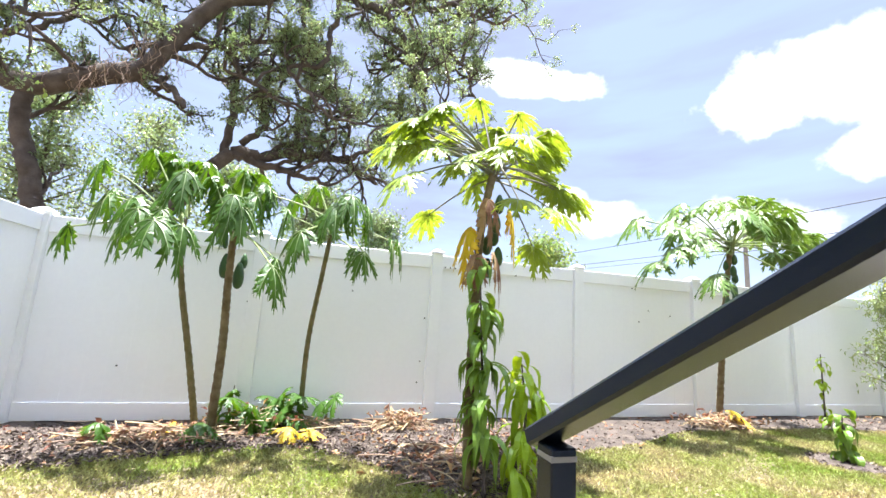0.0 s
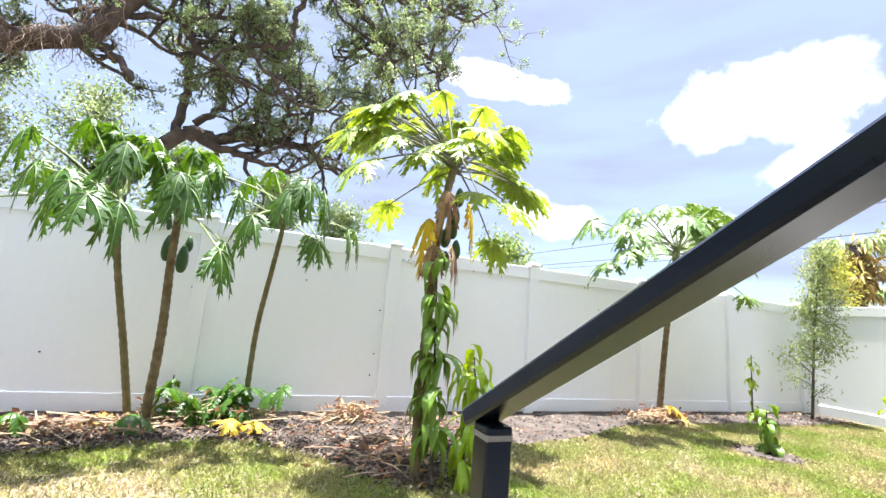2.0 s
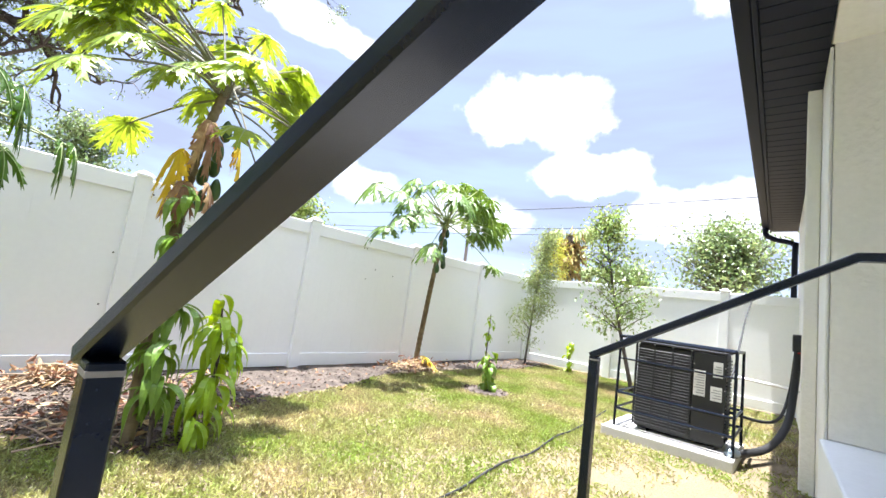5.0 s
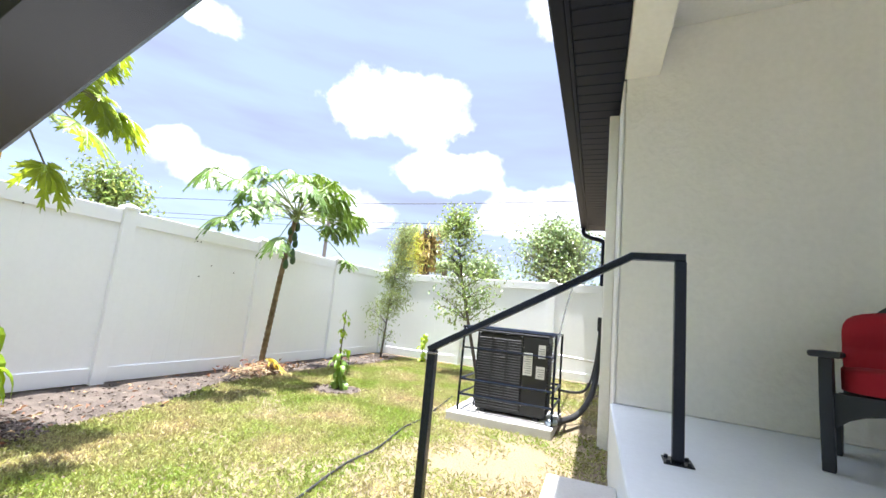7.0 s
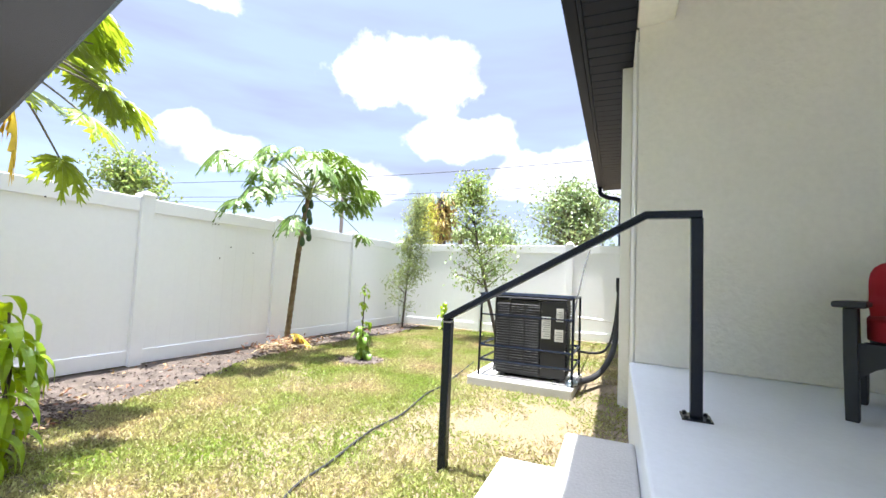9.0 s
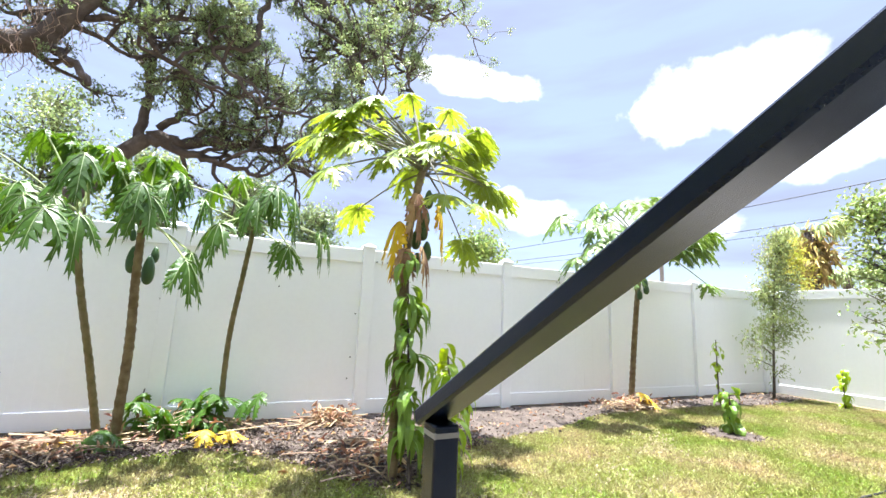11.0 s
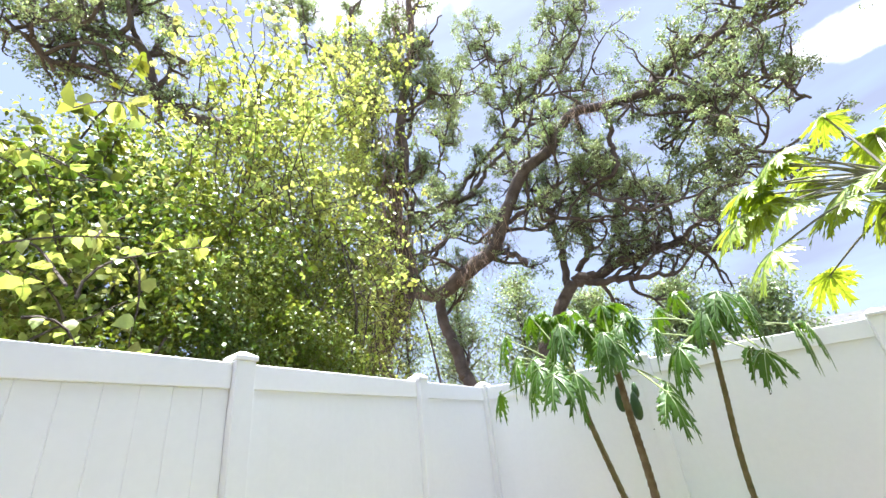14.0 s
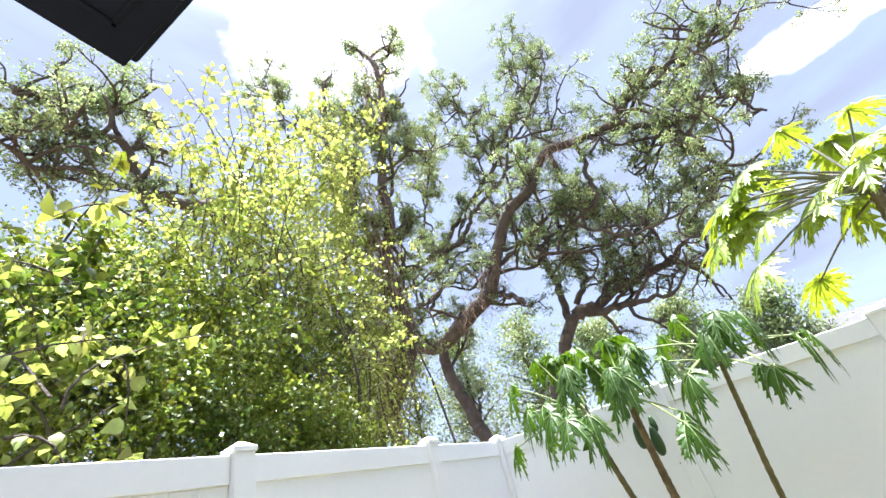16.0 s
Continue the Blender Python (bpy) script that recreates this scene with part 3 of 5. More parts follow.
OAK_MAIN = [
    [(-7.5, 7.0, 2.6), (-7.7, 7.0, 3.2), (-7.9, 7.0, 4.0), (-8.2, 7.0, 4.8), (-8.3, 7.0, 5.7)],
    [(-10.8, 7.0, 7.8), (-9.6, 6.9, 6.6), (-8.3, 6.9, 5.9), (-6.8, 6.8, 6.4), (-5.9, 6.8, 6.8), (-5.3, 6.7, 7.8), (-4.4, 6.6, 8.9), (-3.4, 6.6, 9.4), (-2.5, 6.5, 10.2), (-1.5, 6.5, 10.0), (-0.3, 6.4, 9.7)],
    [(-0.3, 6.4, 9.7), (0.5, 6.5, 10.4), (1.6, 6.6, 10.8), (2.5, 6.6, 10.5), (3.2, 6.7, 10.8), (3.8, 6.8, 11.3)],
    [(-0.3, 6.4, 9.7), (0.4, 6.5, 8.9), (0.9, 6.5, 7.8), (1.2, 6.6, 6.8), (1.6, 6.7, 6.2)],
    [(-1.5, 6.4, 9.9), (-1.6, 6.5, 8.7), (-1.8, 6.5, 7.8), (-2.6, 6.6, 7.5), (-2.0, 6.7, 6.8), (-1.0, 6.7, 6.3), (0.1, 6.8, 6.5)],
    [(0.4, 6.5, 8.9), (1.5, 6.7, 8.7), (2.5, 6.9, 8.8), (2.9, 7.1, 8.0)],
    [(-5.9, 6.9, 6.9), (-5.3, 6.7, 6.2), (-4.8, 6.4, 5.7)],
    [(-5.3, 6.8, 7.5), (-4.5, 7.0, 7.9), (-3.4, 7.2, 8.5), (-2.3, 7.4, 8.8), (-1.5, 7.6, 9.1)],
    [(-4.5, 6.9, 7.9), (-3.8, 7.1, 7.2), (-2.7, 7.3, 6.8), (-1.6, 7.5, 6.7)],
    [(-9.0, 7.0, 7.0), (-7.9, 7.2, 7.9), (-8.0, 7.4, 8.8), (-7.0, 7.6, 9.1), (-6.1, 7.8, 9.2)],
]
OAK_BACK = [
    [(-11.1, 8.0, 9.2), (-9.6, 8.0, 9.9), (-8.2, 8.0, 9.8), (-6.9, 8.0, 9.8)],
    [(-8.2, 8.0, 9.8), (-7.4, 8.0, 10.3), (-6.7, 8.1, 11.0), (-5.4, 8.1, 11.8), (-4.7, 8.2, 12.7), (-4.8, 8.2, 14.2), (-5.0, 8.3, 16.0), (-5.3, 8.3, 17.8)],
    [(-6.9, 8.0, 9.8), (-6.4, 8.1, 10.5), (-5.4, 8.1, 11.2), (-4.3, 8.2, 11.8), (-3.5, 8.2, 13.0), (-2.3, 8.2, 12.6), (-1.3, 8.3, 13.6)],
    [(-4.6, 8.1, 12.7), (-3.4, 8.2, 13.8), (-2.4, 8.3, 15.4), (-1.9, 8.4, 18.2)],
    [(-3.5, 8.1, 12.9), (-2.6, 8.2, 13.7), (-1.4, 8.3, 15.1), (-0.8, 8.4, 17.0)],
    [(-4.7, 8.1, 14.1), (-5.4, 8.3, 15.9), (-5.3, 8.6, 19.0)],
    [(-9.0, 8.1, 10.4), (-8.4, 8.2, 11.9), (-7.7, 8.4, 14.1), (-7.0, 8.5, 15.8)],
]
OAK_LOW = [
    [(-5.7, 9.0, 3.3), (-5.2, 9.0, 4.2), (-4.8, 9.0, 5.0), (-4.2, 9.0, 5.7)],
    [(-4.2, 9.0, 5.7), (-3.4, 8.9, 5.7), (-2.3, 8.9, 5.9), (-1.2, 8.8, 5.9), (-0.5, 8.8, 5.7), (0.1, 8.7, 5.3)],
    [(-4.2, 9.0, 5.7), (-3.2, 8.8, 5.4), (-2.2, 8.6, 5.2), (-1.3, 8.4, 4.9)],
    [(-4.4, 9.0, 5.5), (-4.4, 9.1, 6.8), (-4.4, 9.1, 8.0), (-4.3, 9.2, 8.7), (-3.5, 9.2, 8.9), (-3.4, 9.3, 10.1)],
    [(-4.0, 9.0, 6.0), (-3.4, 9.1, 6.9), (-3.7, 9.2, 7.9), (-3.2, 9.2, 9.0), (-2.2, 9.3, 9.6)],
    [(-3.4, 9.0, 5.7), (-2.4, 9.1, 6.3), (-1.7, 9.2, 6.6), (-1.4, 9.3, 7.6), (-0.4, 9.4, 8.2)],
    [(-1.2, 8.9, 5.9), (-0.3, 9.0, 6.4), (0.5, 9.2, 7.2), (1.2, 9.3, 7.6)],
    [(-2.3, 9.0, 6.0), (-2.4, 9.1, 7.2), (-2.1, 9.3, 8.2), (-1.1, 9.4, 8.7)],
]
OAK_VINE = [
    [(-8.4, 3.2, 2.8), (-8.1, 3.2, 3.3), (-7.6, 3.2, 3.8), (-7.0, 3.2, 4.7), (-6.9, 3.2, 5.5), (-7.1, 3.2, 6.4), (-7.1, 3.2, 7.5), (-6.7, 3.2, 8.4), (-6.7, 3.2, 10.2), (-6.2, 3.2, 12.3), (-6.0, 3.2, 14.8), (-6.6, 3.2, 16.8)],
    [(-6.1, 3.2, 11.8), (-5.6, 3.3, 12.7), (-4.9, 3.4, 13.4)],
    [(-7.0, 3.2, 4.7), (-7.8, 3.0, 5.5), (-8.4, 2.8, 5.4), (-9.0, 2.6, 5.4)],
    [(-7.2, 3.3, 6.5), (-8.5, 3.2, 7.6), (-8.6, 3.2, 9.1), (-8.2, 3.1, 10.0), (-8.6, 3.0, 11.7), (-8.4, 3.0, 14.1), (-8.4, 2.9, 16.3)],
    [(-8.6, 3.0, 11.7), (-9.6, 2.9, 14.0), (-10.6, 2.7, 16.5), (-11.5, 2.6, 19.2)],
    [(-6.7, 3.2, 10.2), (-5.8, 3.5, 10.7), (-5.0, 3.8, 10.5)],
    [(-6.2, 3.2, 12.3), (-7.3, 3.4, 12.5), (-7.7, 3.5, 14.5)],
]
OAK_LEFT = [
    [(-10.0, 2.5, 3.4), (-10.0, 1.4, 7.4), (-10.0, 0.2, 9.3), (-10.0, -0.8, 9.1), (-10.0, -1.7, 9.0), (-10.0, -2.3, 10.2), (-10.0, -3.2, 9.8), (-10.0, -3.9, 10.0)],
    [(-10.0, -2.3, 10.2), (-10.0, -2.6, 11.0), (-10.0, -2.5, 11.8)],
    [(-10.0, -3.2, 9.8), (-10.0, -3.8, 10.5), (-10.0, -4.3, 10.4)],
    [(-10.0, -1.7, 9.0), (-10.0, -2.7, 9.0), (-10.0, -3.6, 8.6), (-10.0, -4.3, 8.9)],
]


def lobed_leaf(soup, at, out, size, rng, fold=0.5, tilt=0.55, lobes=7, wide=1.0, veins=None):
    """A papaya blade: deep lobes, each with pointed side lobes, hanging from the stalk's end like an umbrella."""
    at = np.array(at, float)
    o = np.array(out, float)
    o /= np.linalg.norm(o) + 1e-9
    up = np.array([0, 0, 1.0])
    n = up * (1 - tilt) + o * tilt
    n /= np.linalg.norm(n)
    f = o - n * (o @ n)
    f /= np.linalg.norm(f)
    s = np.cross(n, f)
    st = [(0.0, 0.015), (0.16, 0.095), (0.34, 0.18), (0.42, 0.15), (0.50, 0.27), (0.57, 0.11), (0.67, 0.23), (0.73, 0.075), (0.83, 0.14), (0.88, 0.04), (1.0, 0.0)]
    for i in range(lobes):
        a = radians(-152 + 304 * i / (lobes - 1)) + rng.uniform(-0.08, 0.08)
        L = size * (0.62 + 0.38 * math.cos(a / 2)) * rng.uniform(0.85, 1.12)
        d = f * math.cos(a) + s * math.sin(a)
        w = np.cross(n, d)
        dr = fold * rng.uniform(0.6, 1.45)
        vs, rib = [], []
        for k, (t, hw) in enumerate(st):
            hw *= wide
            tip = 0.12 if k in (4, 6, 8) else 0.0
            mid = at + d * L * t * (1 - 0.28 * dr * t) - up * L * dr * t ** 1.7 + n * L * 0.06 * math.sin(3 * t)
            rib.append(mid + n * 0.002)
            sag = -n * hw * L * 0.28
            fw = d * L * tip - up * L * tip * dr
            j = rng.uniform(0.6, 1.3)
            vs += [mid + w * hw * L * j + sag + fw, mid, mid - w * hw * L * j + sag + fw]
        fs = []
        for k in range(len(st) - 1):
            b = 3 * k
            fs += [(b, b + 1, b + 4, b + 3), (b + 1, b + 2, b + 5, b + 4)]
        soup.add(vs, fs)
        if veins is not None:
            veins.tube(rib, 0.0042 * size / 0.28, 0.001, 3)


def papaya(label, trunk, leaves, size, leaf_mat, seed, fruits=(), r0=0.055, r1=0.035, bark=PAPAYA_BARK, group="papaya trees", stalk=PETIOLE, fold=0.8, dense=0, wide=1.35, lobes=7, tilt=(0.35, 0.6)):
    rng = np.random.default_rng(seed)
    base = trunk[0]
    t = thing("papaya_tree", label, "tree", group)
    p = smooth_path([(base[0], base[1], -0.04)] + list(trunk), 18)
    k = len(p)
    rad = [(r0 + (r1 - r0) * (i / k)) * (1 + (0.09 if i % 2 else -0.07) + 0.35 * math.exp(-i / 2.0)) for i in range(k)]
    s = Soup()
    s.tube(p, 0, radii=rad, seg=12, lumps=0.03, rng=rng)
    s.obj("trunk", bark, t, "ringed brown papaya trunk", True)
    top = np.array(trunk[-1])
    more = []
    for J in leaves:
        more.append(J)
        for again in range(dense):
            q = np.array(J) + rng.normal(size=3) * np.array([0.13, 0.12, 0.09])
            q = top + (q - top) * rng.uniform(0.75, 1.0)
            if math.hypot(q[0] - top[0], q[1] - top[1]) > (0.38 if dense > 1 else 0.2) and (dense < 2 or q[2] > top[2] - 0.15):
                more.append(q)
    for J in more:
        J = np.array(J)
        st = Soup()
        a = top + np.array([rng.uniform(-0.03, 0.03), rng.uniform(-0.03, 0.03), rng.uniform(-0.14, 0.04)])
        m = (a + J) / 2 + np.array([0, 0, 0.05 * np.linalg.norm(J - a)])
        st.tube(smooth_path([a, m, J], 5), 0.0095, 0.006, 6)
        leaf, rib = Soup(), Soup()
        o = J - top
        o[2] *= 0.3
        if np.linalg.norm(o) < 0.12:
            o = np.array([rng.uniform(-1, 1), -0.8, 0.0])
        lobed_leaf(leaf, J, o, size * rng.uniform(0.85, 1.15), rng, fold=fold * rng.uniform(0.8, 1.2), tilt=rng.uniform(*tilt), lobes=lobes, wide=wide, veins=rib)
        lf = leaf.obj("leaf", leaf_mat, t)
        rib.obj("vein", VEIN, lf)
        st.obj("stalk", stalk, lf)
    for c, L, R in fruits:
        b = bmesh.new()
        bmesh.ops.create_uvsphere(b, u_segments=12, v_segments=9, radius=1)
        for v in b.verts:
            q = v.co
            v.co = Vector((q.x * R * (1 - 0.25 * q.z), q.y * R * (1 - 0.25 * q.z), q.z * L)) + Vector(c)
        part("fruit", b, FRUIT, t, "unripe green papaya", True)
    return t


def top_of(tr, dz, dx=0.0, dy=-0.05):
    return (tr[-1][0] + dx, tr[-1][1] + dy, tr[-1][2] + dz)


papaya("slender papaya tree with drooping dark leaves by the fence", TRUNK_A, LEAVES_A, 0.215, PAPAYA_DARK, 11, fold=0.95, wide=1.0, dense=1, tilt=(0.5, 0.75), bark=PAPAYA_GREEN_BARK, r0=0.032, r1=0.022)
papaya("papaya tree with hanging green fruit by the fence", TRUNK_B, LEAVES_B, 0.215, PAPAYA_DARK, 12,
       [((-1.92, -0.57, 1.35), 0.12, 0.045), ((-2.03, -0.60, 1.42), 0.11, 0.042), ((-1.90, -0.52, 1.48), 0.07, 0.03), ((-2.06, -0.55, 1.62), 0.05, 0.022)], r0=0.040, r1=0.026, fold=0.95, wide=1.0, dense=1, tilt=(0.5, 0.75))
papaya("slim leaning papaya tree over a pile of cut leaves", TRUNK_C, LEAVES_C, 0.20, PAPAYA_DARK, 13, fold=0.95, wide=1.0, dense=1, tilt=(0.5, 0.75), bark=PAPAYA_GREEN_BARK, r0=0.027, r1=0.018)
papaya("tall papaya tree with a yellow-green umbrella crown", TRUNK_MID, LEAVES_MID, 0.265, PAPAYA_LIGHT, 14,
       [(top_of(TRUNK_MID, -0.35 - 0.09 * i, 0.05 * math.cos(2.4 * i), 0.05 * math.sin(2.4 * i)), 0.085, 0.04) for i in range(7)], r0=0.036, r1=0.032, stalk=PETIOLE_PURPLE, fold=0.5, dense=3, wide=0.78, lobes=11, tilt=(0.2, 0.45))
papaya("papaya tree with a dense umbrella crown and fruit cluster", TRUNK_FAR, [(x, y, z + 0.07) for x, y, z in LEAVES_FAR], 0.27, PAPAYA_MID, 15,
       [(top_of(TRUNK_FAR, -0.18 - 0.075 * i, 0.05 * math.cos(2.1 * i), 0.05 * math.sin(2.1 * i)), 0.07, 0.036) for i in range(8)], r0=0.043, r1=0.03, fold=0.6, dense=3, wide=0.85, lobes=9, tilt=(0.2, 0.5))


# dead and yellow leaves hanging on the tall papaya
def hanging_leaf(at, size, material, seed, label, out=(1, -0.4, 0)):
    rng = np.random.default_rng(seed)
    s = Soup()
    lobed_leaf(s, at, out, size, rng, fold=1.25, tilt=0.75, lobes=7)
    ob = s.obj("hanging_leaf", material, None, label)
    return tagged(ob, category="leaf", group="withered papaya leaves")


hanging_leaf((0.24, -1.38, 2.02), 0.27, YELLOW_LEAF, 31, "yellow withered papaya leaf hanging from its stalk")
hanging_leaf((-0.15, -1.46, 1.80), 0.26, YELLOW_LEAF, 32, "yellow withered papaya leaf against the trunk", (-1, -0.4, 0))
hanging_leaf((-0.02, -1.52, 2.05), 0.21, DRY_LEAF, 33, "brown dried papaya leaf hanging on the trunk", (0.4, -1, 0))
hanging_leaf((-0.13, -1.60, 1.57), 0.18, DRY_LEAF, 34, "rust-brown dried leaf hanging on the trunk", (-0.6, -1, 0))
hanging_leaf((0.03, -1.58, 1.60), 0.22, DRY_LEAF, 35, "long red-brown dried leaf hanging on the trunk", (1, -0.6, 0))


def long_leaf(soup, at, out, L, W, rng, sag=1.0):
    """A lance-shaped leaf that bends over and hangs."""
    o = np.array(out, float)
    o /= np.linalg.norm(o)
    side = np.cross(o, (0, 0, 1.0))
    side /= np.linalg.norm(side) + 1e-9
    p = np.array(at, float)
    vs, n = [], 8
    ang = rng.uniform(-0.45, 0.35)
    hw = [0.08, 0.55, 0.9, 1.0, 0.92, 0.72, 0.42, 0.15, 0.0]
    for k in range(n + 1):
        q = p + 0
        wv = W * 0.5 * hw[k]
        nrm = np.cross(side, o * math.cos(ang) + np.array([0, 0, math.sin(ang)]))
        vs += [q + side * wv - nrm * wv * -0.35, q, q - side * wv + nrm * wv * 0.35]
        p = p + (o * math.cos(ang) + np.array([0, 0, math.sin(ang)])) * L / n
        ang = max(-1.5, ang - sag * 0.42)
    fs = []
    for k in range(n):
        b = 3 * k
        fs += [(b, b + 1, b + 4, b + 3), (b + 1, b + 2, b + 5, b + 4)]
    soup.add(vs, fs)


def mango(label, base, top, whorls, L, W, material, seed, bend=(0, 0), group="mango saplings"):
    rng = np.random.default_rng(seed)
    t = thing("mango_sapling", label, "sapling", group)
    a, b = np.array(base, float), np.array(top, float)
    mid = (a + b) / 2 + np.array([bend[0], bend[1], 0])
    p = smooth_path([a - (0, 0, 0.03), mid, b], 8)
    s = Soup()
    s.tube(p, 0.013, 0.006, 7)
    s.obj("stem", OAK_BARK, t, "thin brown stem", True)
    for w in range(whorls):
        f = 0.2 + 0.8 * (w + rng.uniform(-0.2, 0.2)) / max(1, whorls - 1)
        c = p[int(min(len(p) - 1, max(0, f * (len(p) - 1))))]
        for i in range(rng.integers(4, 7)):
            az = rng.uniform(0, 2 * math.pi)
            s = Soup()
            c = c + np.array([0, 0, rng.normal() * 0.02])
            long_leaf(s, c + rng.normal(size=3) * 0.02, (math.cos(az), math.sin(az), 0), L * rng.uniform(0.7, 1.2), W * rng.uniform(0.8, 1.2), rng, rng.uniform(0.55, 1.05))
            s.obj("leaf", material, t)
    return t


mango("leafy mango sapling with long drooping leaves against the papaya trunk", (-0.13, -1.95, 0), (-0.12, -1.68, 1.40), 18, 0.27, 0.062, MANGO, 41)
mango("young mango sapling with bright yellow-green drooping leaves", (0.02, -1.93, 0), (0.20, -1.75, 0.80), 15, 0.30, 0.060, MANGO_NEW, 42, (0.08, 0))
mango("small green sapling in a soil ring on the lawn", (3.55, -1.68, 0), (3.52, -1.7, 0.42), 8, 0.19, 0.07, MANGO, 43, group="lawn saplings")
mango("thin yellow-green sapling by the fence", (5.35, -0.42, 0), (5.36, -0.42, 0.92), 7, 0.12, 0.05, MANGO_NEW, 44, group="lawn saplings")
mango("small bright sapling at the end fence", (6.95, -1.25, 0), (6.95, -1.25, 0.52), 5, 0.17, 0.07, MANGO_NEW, 45, group="lawn saplings")


def branches(limbs, radii, rng, spread=1.5, leaves=46, clump=0.15, first=0.25, gnarl=0.14, kids=3, up=0.10):
    """Wood soup and leaf places for a spreading tree drawn by its main limbs: crooked boughs, twigs, and leaves in tufts at their ends."""
    wood, spots = Soup(), []

    def tuft(c, m, r):
        k = rng.normal(size=(m, 3))
        k /= np.linalg.norm(k, axis=1)[:, None]
        spots.append(c + k * rng.uniform(0.3, 1.0, (m, 1)) * r * np.array([1.15, 1.15, 0.75]))

    def grow(start, d, L, r, level):
        d = d / np.linalg.norm(d)
        pts = [start]
        n = 7 if level < 3 else 4
        turn = rng.normal(size=3) * 0.2
        for i in range(n):
            turn = turn * 0.45 + rng.normal(size=3) * 0.26
            d = d + turn
            d[2] += up
            d /= np.linalg.norm(d)
            pts.append(pts[-1] + d * L / n)
        wood.tube(pts, r, r * 0.5, 7 if level < 2 else (5 if level < 3 else 3))
        if level == 3:
            for q in (pts[-1], pts[-2] + rng.normal(size=3) * 0.09):
                tuft(q, int(leaves * rng.uniform(0.2, 0.85)), clump * rng.uniform(0.7, 1.4))
        else:
            for i in range(kids + (level == 2)):
                j = rng.integers(n // 2, n + 1)
                grow(np.array(pts[j]), d + rng.normal(size=3) * 0.65, L * rng.uniform(0.42, 0.66), max(0.006, r * (0.62 if level < 2 else 0.42)), level + 1)

    for limb, (ra, rb, tw) in zip(limbs, radii):
        p = smooth_path(limb, 7)
        w = np.zeros_like(p)
        for k in range(1, len(p)):
            w[k] = w[k - 1] * 0.6 + rng.normal(size=3) * gnarl * (0.12 if ra > 0.2 else 0.32)
        p = p + w
        p[0] = limb[0]
        wood.tube(p, ra, rb, 12 if ra > 0.15 else 8, lumps=0.05, rng=rng)
        for i in range(tw):
            f = first + (1 - first) * (i + rng.uniform()) / tw
            k = min(len(p) - 1, int(f * (len(p) - 1) + 0.5))
            dd = rng.normal(size=3)
            dd[1] += 0.5
            dd[2] = dd[2] * 0.7 + 0.35
            grow(p[k], dd, spread * rng.uniform(0.55, 1.35), min(0.07, (ra + (rb - ra) * f) * 0.5 + 0.02), 1)
    return wood, np.vstack(spots)


def oak(label, limbs, radii, seed, size=0.082, group="oaks behind the fence", leaf_mat=OAK_LEAF, **kw):
    rng = np.random.default_rng(seed)
    t = thing("oak_tree", label, "tree", group)
    wood, spots = branches(limbs, radii, rng, **kw)
    wood.obj("trunk", OAK_BARK, t, "gnarled dark oak trunk and limbs", True)
    leaf_mesh("crown", spots, size, leaf_mat, t, rng, 0.46, 0.25, label="tufts of small dark green oak leaves")
    return t


def rooted(limbs):
    """Continue the first limb down to the ground."""
    a = limbs[0][0]
    return [[(a[0] + 0.3, a[1], -0.1)] + list(limbs[0])] + list(limbs[1:])


oak("large live oak with a long arching limb behind the fence", rooted(OAK_MAIN),
    [(0.22, 0.17, 2), (0.29, 0.12, 19), (0.13, 0.03, 17), (0.10, 0.03, 20), (0.085, 0.03, 12), (0.07, 0.03, 15), (0.10, 0.07, 1), (0.09, 0.03, 9), (0.08, 0.03, 9), (0.08, 0.03, 10)], 51, first=0.22)
oak("tall thin-limbed live oak with an upright airy crown", rooted([[(-11.6, 8.0, 6.0)] + OAK_BACK[0]] + OAK_BACK[1:]),
    [(0.24, 0.10, 8), (0.11, 0.035, 17), (0.10, 0.03, 16), (0.06, 0.025, 12), (0.06, 0.02, 12), (0.05, 0.02, 9), (0.07, 0.025, 15)], 55, first=0.3, spread=1.3)
oak("low spreading live oak with dark twisting limbs", rooted(OAK_LOW),
    [(0.22, 0.20, 0), (0.17, 0.06, 11), (0.15, 0.05, 9), (0.14, 0.05, 13), (0.11, 0.04, 12), (0.10, 0.04, 13), (0.08, 0.03, 13), (0.08, 0.03, 13)], 52, leaves=22, spread=1.35)
oak("tall vine-draped oak trunk behind the fence", rooted(OAK_VINE),
    [(0.34, 0.07, 20), (0.06, 0.02, 1), (0.14, 0.10, 4), (0.15, 0.05, 16), (0.07, 0.02, 12), (0.07, 0.02, 10), (0.06, 0.02, 8)], 53, first=0.4, spread=1.0)
oak("oak tree with a drooping leafy limb beyond the side fence", rooted(OAK_LEFT),
    [(0.22, 0.06, 16), (0.07, 0.03, 8), (0.07, 0.03, 9), (0.08, 0.03, 14)], 54, first=0.45, leaves=28, spread=1.05)


def hanging_stems(label, spots, seed, n, drop, r, spread):
    """Thin tangled stems that hang from a limb or run down a trunk."""
    rng = np.random.default_rng(seed)
    s = Soup()
    for c in spots:
        for i in range(n):
            p = [np.array(c, float) + rng.normal(size=3) * np.array([spread, spread, 0.1])]
            for k in range(6):
                p.append(p[-1] + np.array([rng.normal() * 0.07, rng.normal() * 0.07, -drop / 6 * rng.uniform(0.4, 1.3)]))
            s.tube(smooth_path(p, 2), r * rng.uniform(0.5, 1.3), r * 0.4, 4)
    ob = s.obj("hanging_vine_stems", DRY_STEM, None, label, kind="stuff")
    ob["category"] = "vine"
    return ob


